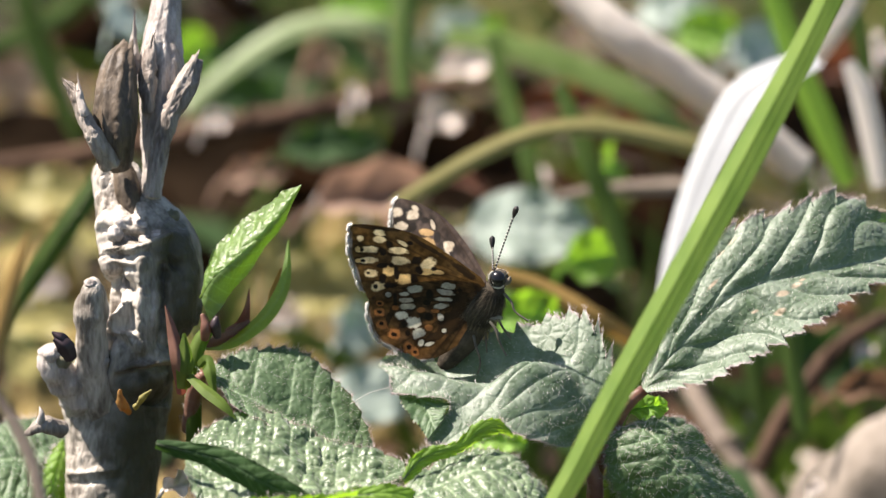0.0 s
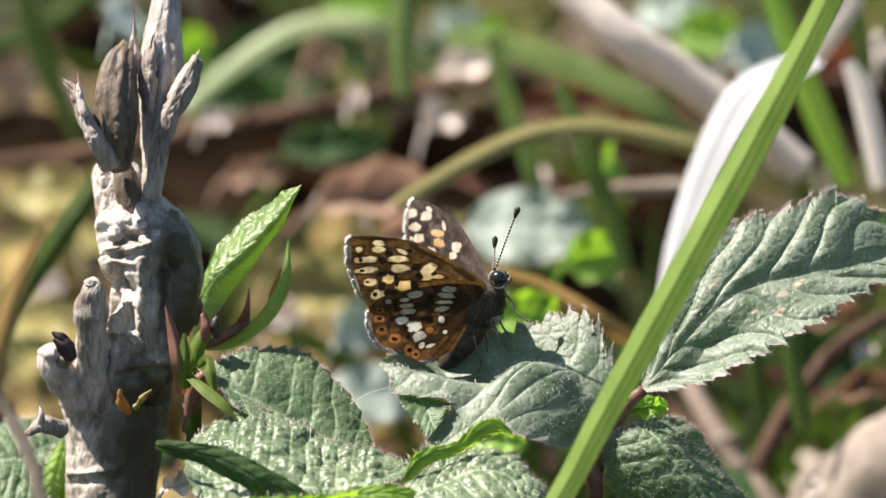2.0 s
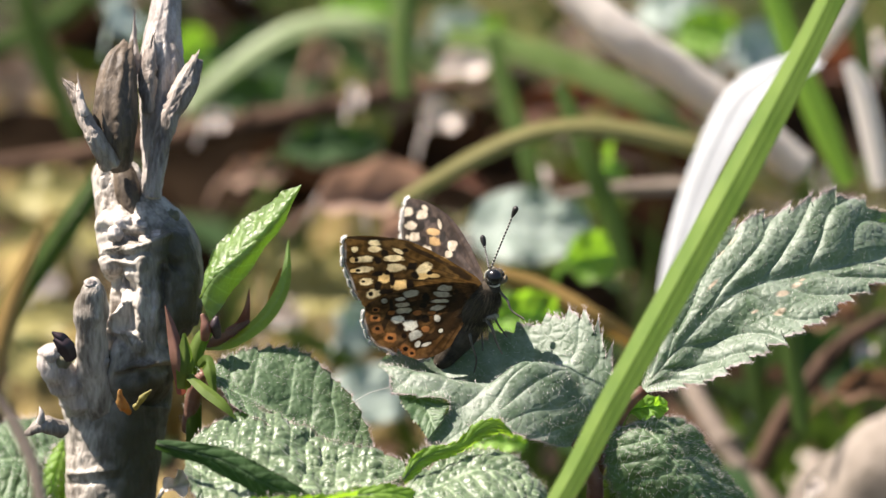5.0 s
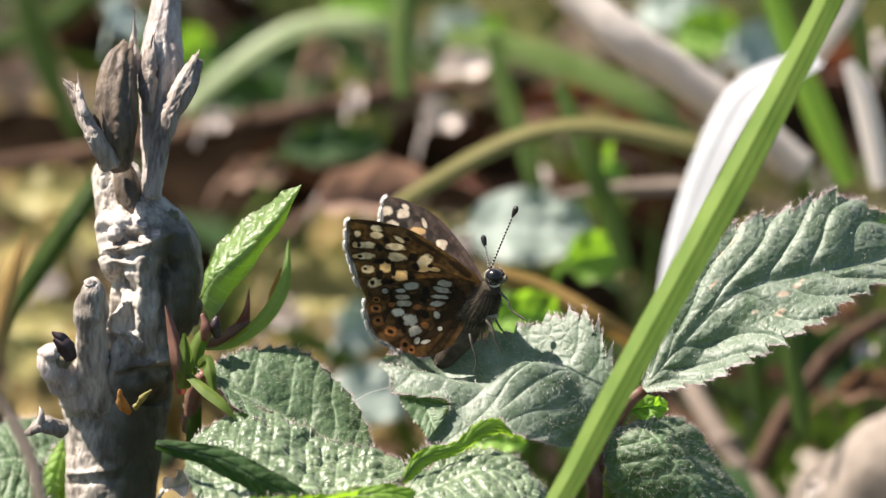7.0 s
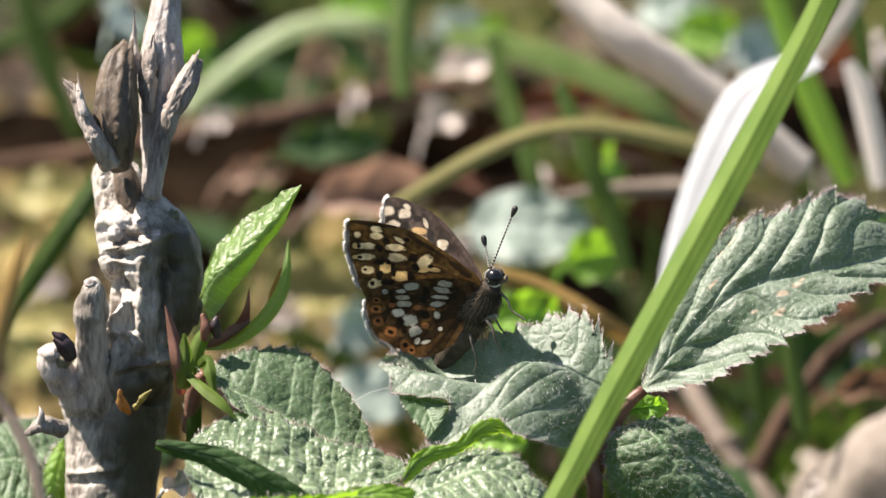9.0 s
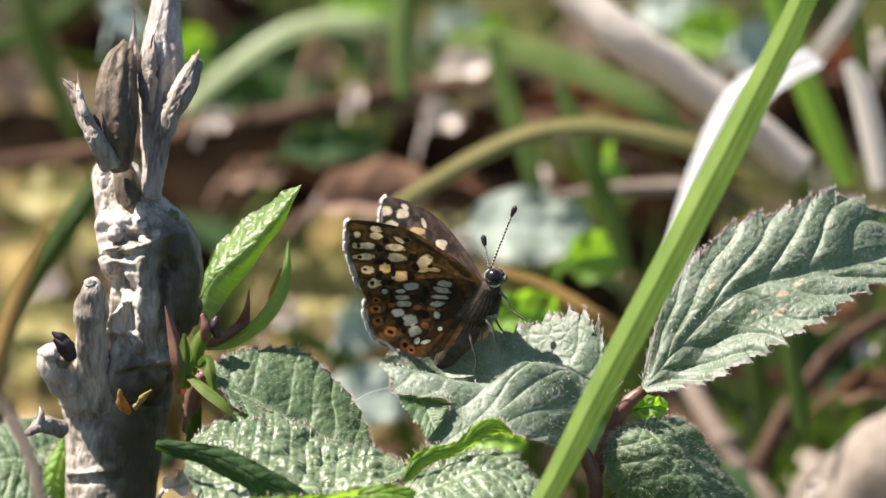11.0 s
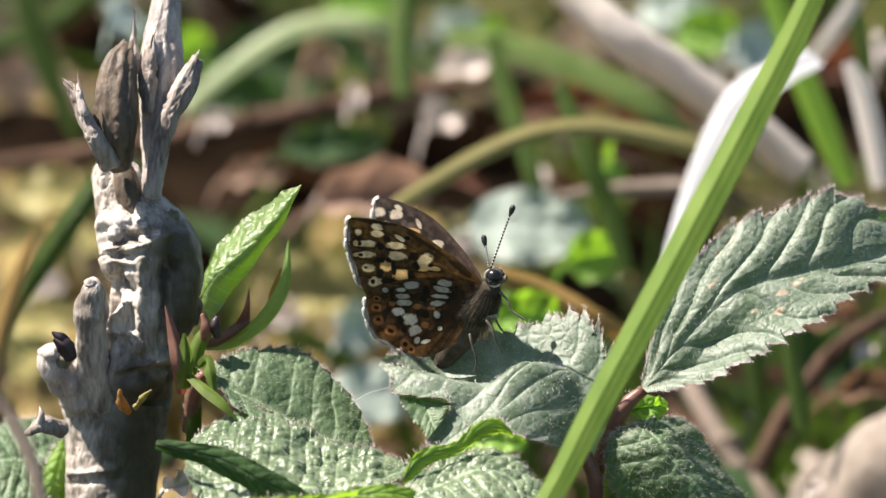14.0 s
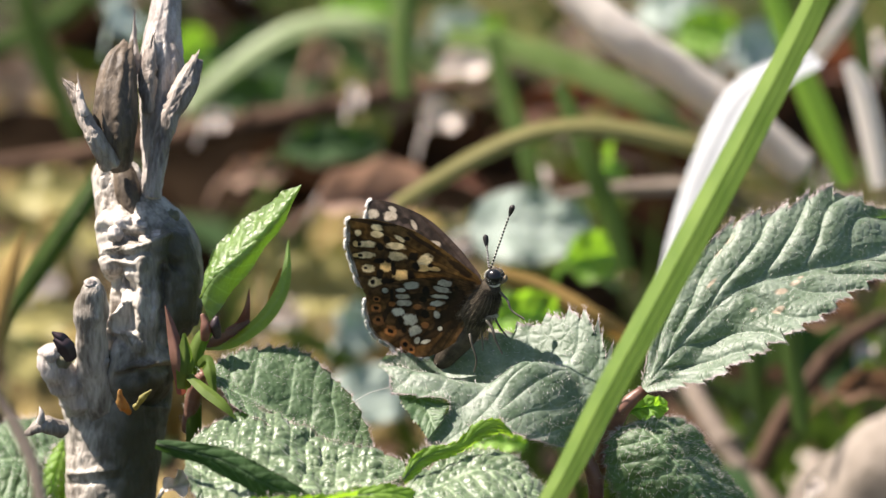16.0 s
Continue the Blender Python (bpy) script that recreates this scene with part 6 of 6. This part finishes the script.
def thin_stems():
    """Fine dry stems and seedlings crossing the gaps between the leaves."""
    rng = np.random.default_rng(33)
    for i in range(210):
        p = np.array((rng.uniform(-110, 110), rng.uniform(150, 330), -1.0))
        h = rng.uniform(15, 75)
        lean = np.array((rng.normal(0, 0.8), rng.normal(0, 0.4), 1))
        bow = np.array((rng.normal(0, 0.3), 0, -0.2)) * h
        made = tube([p, p + lean * h * 0.5, p + lean * h + bow], [0.5, rng.uniform(0.3, 0.7), 0.15], 5, 12)
        mat, label = ((STRAW_DULL, "thin dry brown stem"), (GRASS_YELLOW, "thin yellowing stem"), (GRASS_MID, "thin green stem"))[i % 3]
        single("thin_stem", tuple(p), made, mat, label + " crossing the undergrowth", "stem", "thin stems")


thin_stems()


def scatter():
    """Litter, moss and low grass over the soil."""
    rng = np.random.default_rng(12)
    sets = {"leaf_litter": [], "pale_litter": [], "moss": [], "low_grass": [], "low_herbs": []}
    for i in range(2000):
        x, y = rng.uniform(-170, 170), rng.uniform(40, 420)
        c = np.array((x, y, rng.uniform(1, 10)))
        a = rng.uniform(0, math.pi)
        kind = rng.random()
        mossy = (y < 222 and x < 4) or (x < -40 and y < 262)
        if mossy and kind < 0.36:
            kind = 0.6
        if kind < 0.5:
            l, w = rng.uniform(5, 13), rng.uniform(3, 6)
            d = np.array((math.cos(a), math.sin(a), rng.uniform(-0.4, 0.5)))
            made = blade([c - d * l / 2, c + np.array((0, 0, 1.0)), c + d * l / 2], [w * 0.3, w, 0.3], (rng.normal(0, 0.4), -0.4, 1), rng.uniform(-0.3, 0.4), 8, 5)
            sets["pale_litter" if kind < 0.12 else "leaf_litter"].append(made)
        elif kind < 0.72 and mossy:
            made = blob(c * (1, 1, 0.5), rng.uniform(2.5, 6, 3), i, 0.6, 1.3, 7, 9)
            sets["moss"].append(made)
        elif kind < 0.86 and x > -30:
            h = rng.uniform(15, 55)
            lean = np.array((rng.normal(0, 0.5), rng.normal(0, 0.3), 1))
            made = blade([c * (1, 1, 0), c + lean * h * 0.5, c + lean * h * 0.9 + np.array((lean[0] * h * 0.5, 0, 0))], [1.6, 2.0, 0.2], (rng.normal(0, 0.5), -1, 0.3), 0.2, 14, 5)
            sets["low_grass"].append(made)
        else:
            h = rng.uniform(6, 30)
            l, w = rng.uniform(6, 11), rng.uniform(4, 7)
            d = np.array((math.cos(a), math.sin(a), 0.2))
            q = c + np.array((0, 0, h))
            made = blade([q - d * l / 2, q, q + d * l / 2], [0.6, w, 0.3], (rng.normal(0, 0.4), -0.5, 1), 0.15, 10, 5)
            sets["low_herbs"].append(made)
    for name, mat, label, cat in (("leaf_litter", DEAD_LEAF, "brown dead leaf litter on the soil", "leaf litter"), ("pale_litter", PALE_LEAF, "bleached bits of dead leaf on the soil", "leaf litter"),
                                  ("moss", MOSS, "olive-yellow moss cushions on the soil", "moss"), ("low_grass", GRASS_DARK, "low grass in the undergrowth", "grass"),
                                  ("low_herbs", SHADED_LEAF, "low green leaves in the undergrowth", "plants")):
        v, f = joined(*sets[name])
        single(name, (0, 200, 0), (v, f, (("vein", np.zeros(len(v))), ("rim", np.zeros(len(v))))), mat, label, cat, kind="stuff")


scatter()


# ---------------------------------------------------------------- what moves
def motions():
    at = BODY_POINT * 0.001
    right, up = Vector((1, 0, 0)), Vector((0, 0.375, 0.927))
    walk(insect, [(t, Matrix.Translation(at + right * x * 0.001 + up * z * 0.001) @ BODY) for t, x, z in (
        (0.0, 0, 0), (1.0, 0, 0), (1.6, 0.05, 0), (2.0, 0.04, 0), (2.2, -0.2, 0), (3.0, -0.2, 0.06), (3.5, -0.12, 0), (3.9, -0.15, 0), (4.0, -0.36, 0.16), (4.2, -0.38, 0.16),
        (6.3, -0.38, 0.12), (7.0, -0.38, 0.16), (7.5, -0.28, 0.0), (8.5, -0.28, 0.08), (9.2, -0.38, 0.16), (11.3, -0.38, 0.16), (14.0, -0.38, 0.16), (16.0, -0.38, 0.16))])
    near = ((0.0, 19.5), (0.5, 19.5), (1.0, 18.6), (1.5, 17.4), (1.6, 17.4), (1.7, 28.3), (2.0, 29), (2.1, 29), (2.2, 31.7), (2.6, 31.7), (2.8, 30), (3.2, 29), (3.6, 28), (3.9, 28),
            (4.0, 38.7), (4.2, 38.4), (4.6, 36), (5.6, 20), (6.3, 16.6), (7.0, 16.6), (7.5, 17.4), (8.0, 18.2), (8.5, 17.4), (9.0, 17.4), (11.5, 17.4), (12.0, 16.6), (12.5, 16.6),
            (13.0, 16.3), (13.5, 16.6), (14.0, 15), (14.5, 16.3), (15.0, 15.6), (15.5, 15), (16.0, 15.6))
    far = ((0.0, 21.8), (0.5, 22.2), (1.0, 21.8), (1.5, 22), (1.6, 22), (1.7, 30), (2.0, 30.5), (2.2, 34), (2.6, 34), (3.0, 32.7), (3.5, 32.7), (3.9, 33), (4.0, 38.1), (4.2, 38.1),
           (4.6, 36), (5.6, 22), (6.3, 18.9), (7.0, 17.7), (7.5, 17.7), (8.0, 20), (8.5, 19.5), (9.0, 18.7), (11.5, 16.2), (12.0, 14.7), (12.5, 13.2), (13.0, 10.8), (13.5, 13.2),
           (14.0, 12.3), (14.5, 13.2), (15.0, 11.7), (15.5, 7.5), (16.0, 7.3))
    for side, rows, sign in (("right", near, 1), ("left", far, -1)):
        for kind in ("_forewing", "_hindwing"):
            walk(wings[side + kind], [(t, pose(0, 0, 0, sign * a)) for t, a in rows])
    toward = BODY.to_3x3().inverted() @ Vector((0, -0.927, 0.375))
    for name, rows in (("right_antenna", ((0.0, 0), (1.5, 0), (2.0, -1), (2.2, -6), (3.0, -6), (3.5, -5), (4.0, -3), (6.5, -3.5), (9.0, -2.5), (12.0, -2), (15.0, 0), (16.0, 0))),
                       ("left_antenna", ((0.0, 0), (1.5, 0), (2.1, -5), (2.2, 6), (3.0, 7), (3.5, 9), (4.0, 11), (6.5, 9), (9.0, 9), (12.0, 9), (15.0, 7), (16.0, 5)))):
        foot = Vector(BD_ROOTS[name][0]) * 0.001
        walk(feelers[name], [(t, Matrix.Translation(foot) @ Matrix.Rotation(radians(a), 4, toward)) for t, a in rows])

    # wind: the blades and the large leaf nod about their feet
    view = Vector((0, -0.927, 0.375))

    def sway(ob, rows):
        foot = ob.location.copy()
        walk(ob, [(t, Matrix.Translation(foot) @ Matrix.Rotation(radians(a), 4, view)) for t, a in rows])

    def drift(ob, rows):
        foot = ob.location.copy()
        walk(ob, [(t, Matrix.Translation(foot + Vector((x * 0.000027, 0, 0))) @ Matrix.Rotation(radians(-x / 50), 4, view)) for t, x in rows])
    drift(front, (
        (0.0, 0), (0.6, -1), (1.2, -2), (1.8, 1), (2.4, -4), (3.0, 0), (3.6, 8), (4.2, 9), (4.9, 4), (5.6, 8), (6.3, 5), (6.9, 2), (7.4, -3), (7.7, -5), (8.0, -13), (8.3, -4), (8.7, -5), (9.2, -10),
        (9.9, -20), (10.6, -32), (11.3, -55), (11.6, -50), (11.9, -31), (12.2, -48), (12.5, -15), (12.8, -17), (13.1, -52), (13.4, -48), (13.7, -34), (14.0, -34), (14.3, -30), (14.6, -22), (15.0, -20), (15.3, -45),
        (15.6, -53), (16.0, -23)))
    sway(right_leaf, [(0.0, 0), (4.0, 0), (6.5, 0), (7.4, -0.3), (7.6, -0.3), (8.0, 0), (11.5, 0.1), (12.0, 0.35), (12.5, 0), (13.0, 0.25), (13.5, 0), (14.0, 0.4), (14.5, 0), (15.0, -0.1), (15.5, 0.9), (16.0, 0.85)])
    sway(left_blade, [(0.0, 1.5), (0.5, 0.5), (1.0, 0), (2.0, -1), (3.0, -3), (3.5, -1), (4.2, -3), (5.2, 0), (6.3, 4), (7.0, 2), (7.5, -1), (8.0, -1.5), (9.2, 2), (10.2, 1), (11.3, -3), (12.0, -3), (12.5, -1), (13.0, -4),
                      (14.0, 0), (14.6, -3), (15.2, -2), (16.0, 3)])


motions()
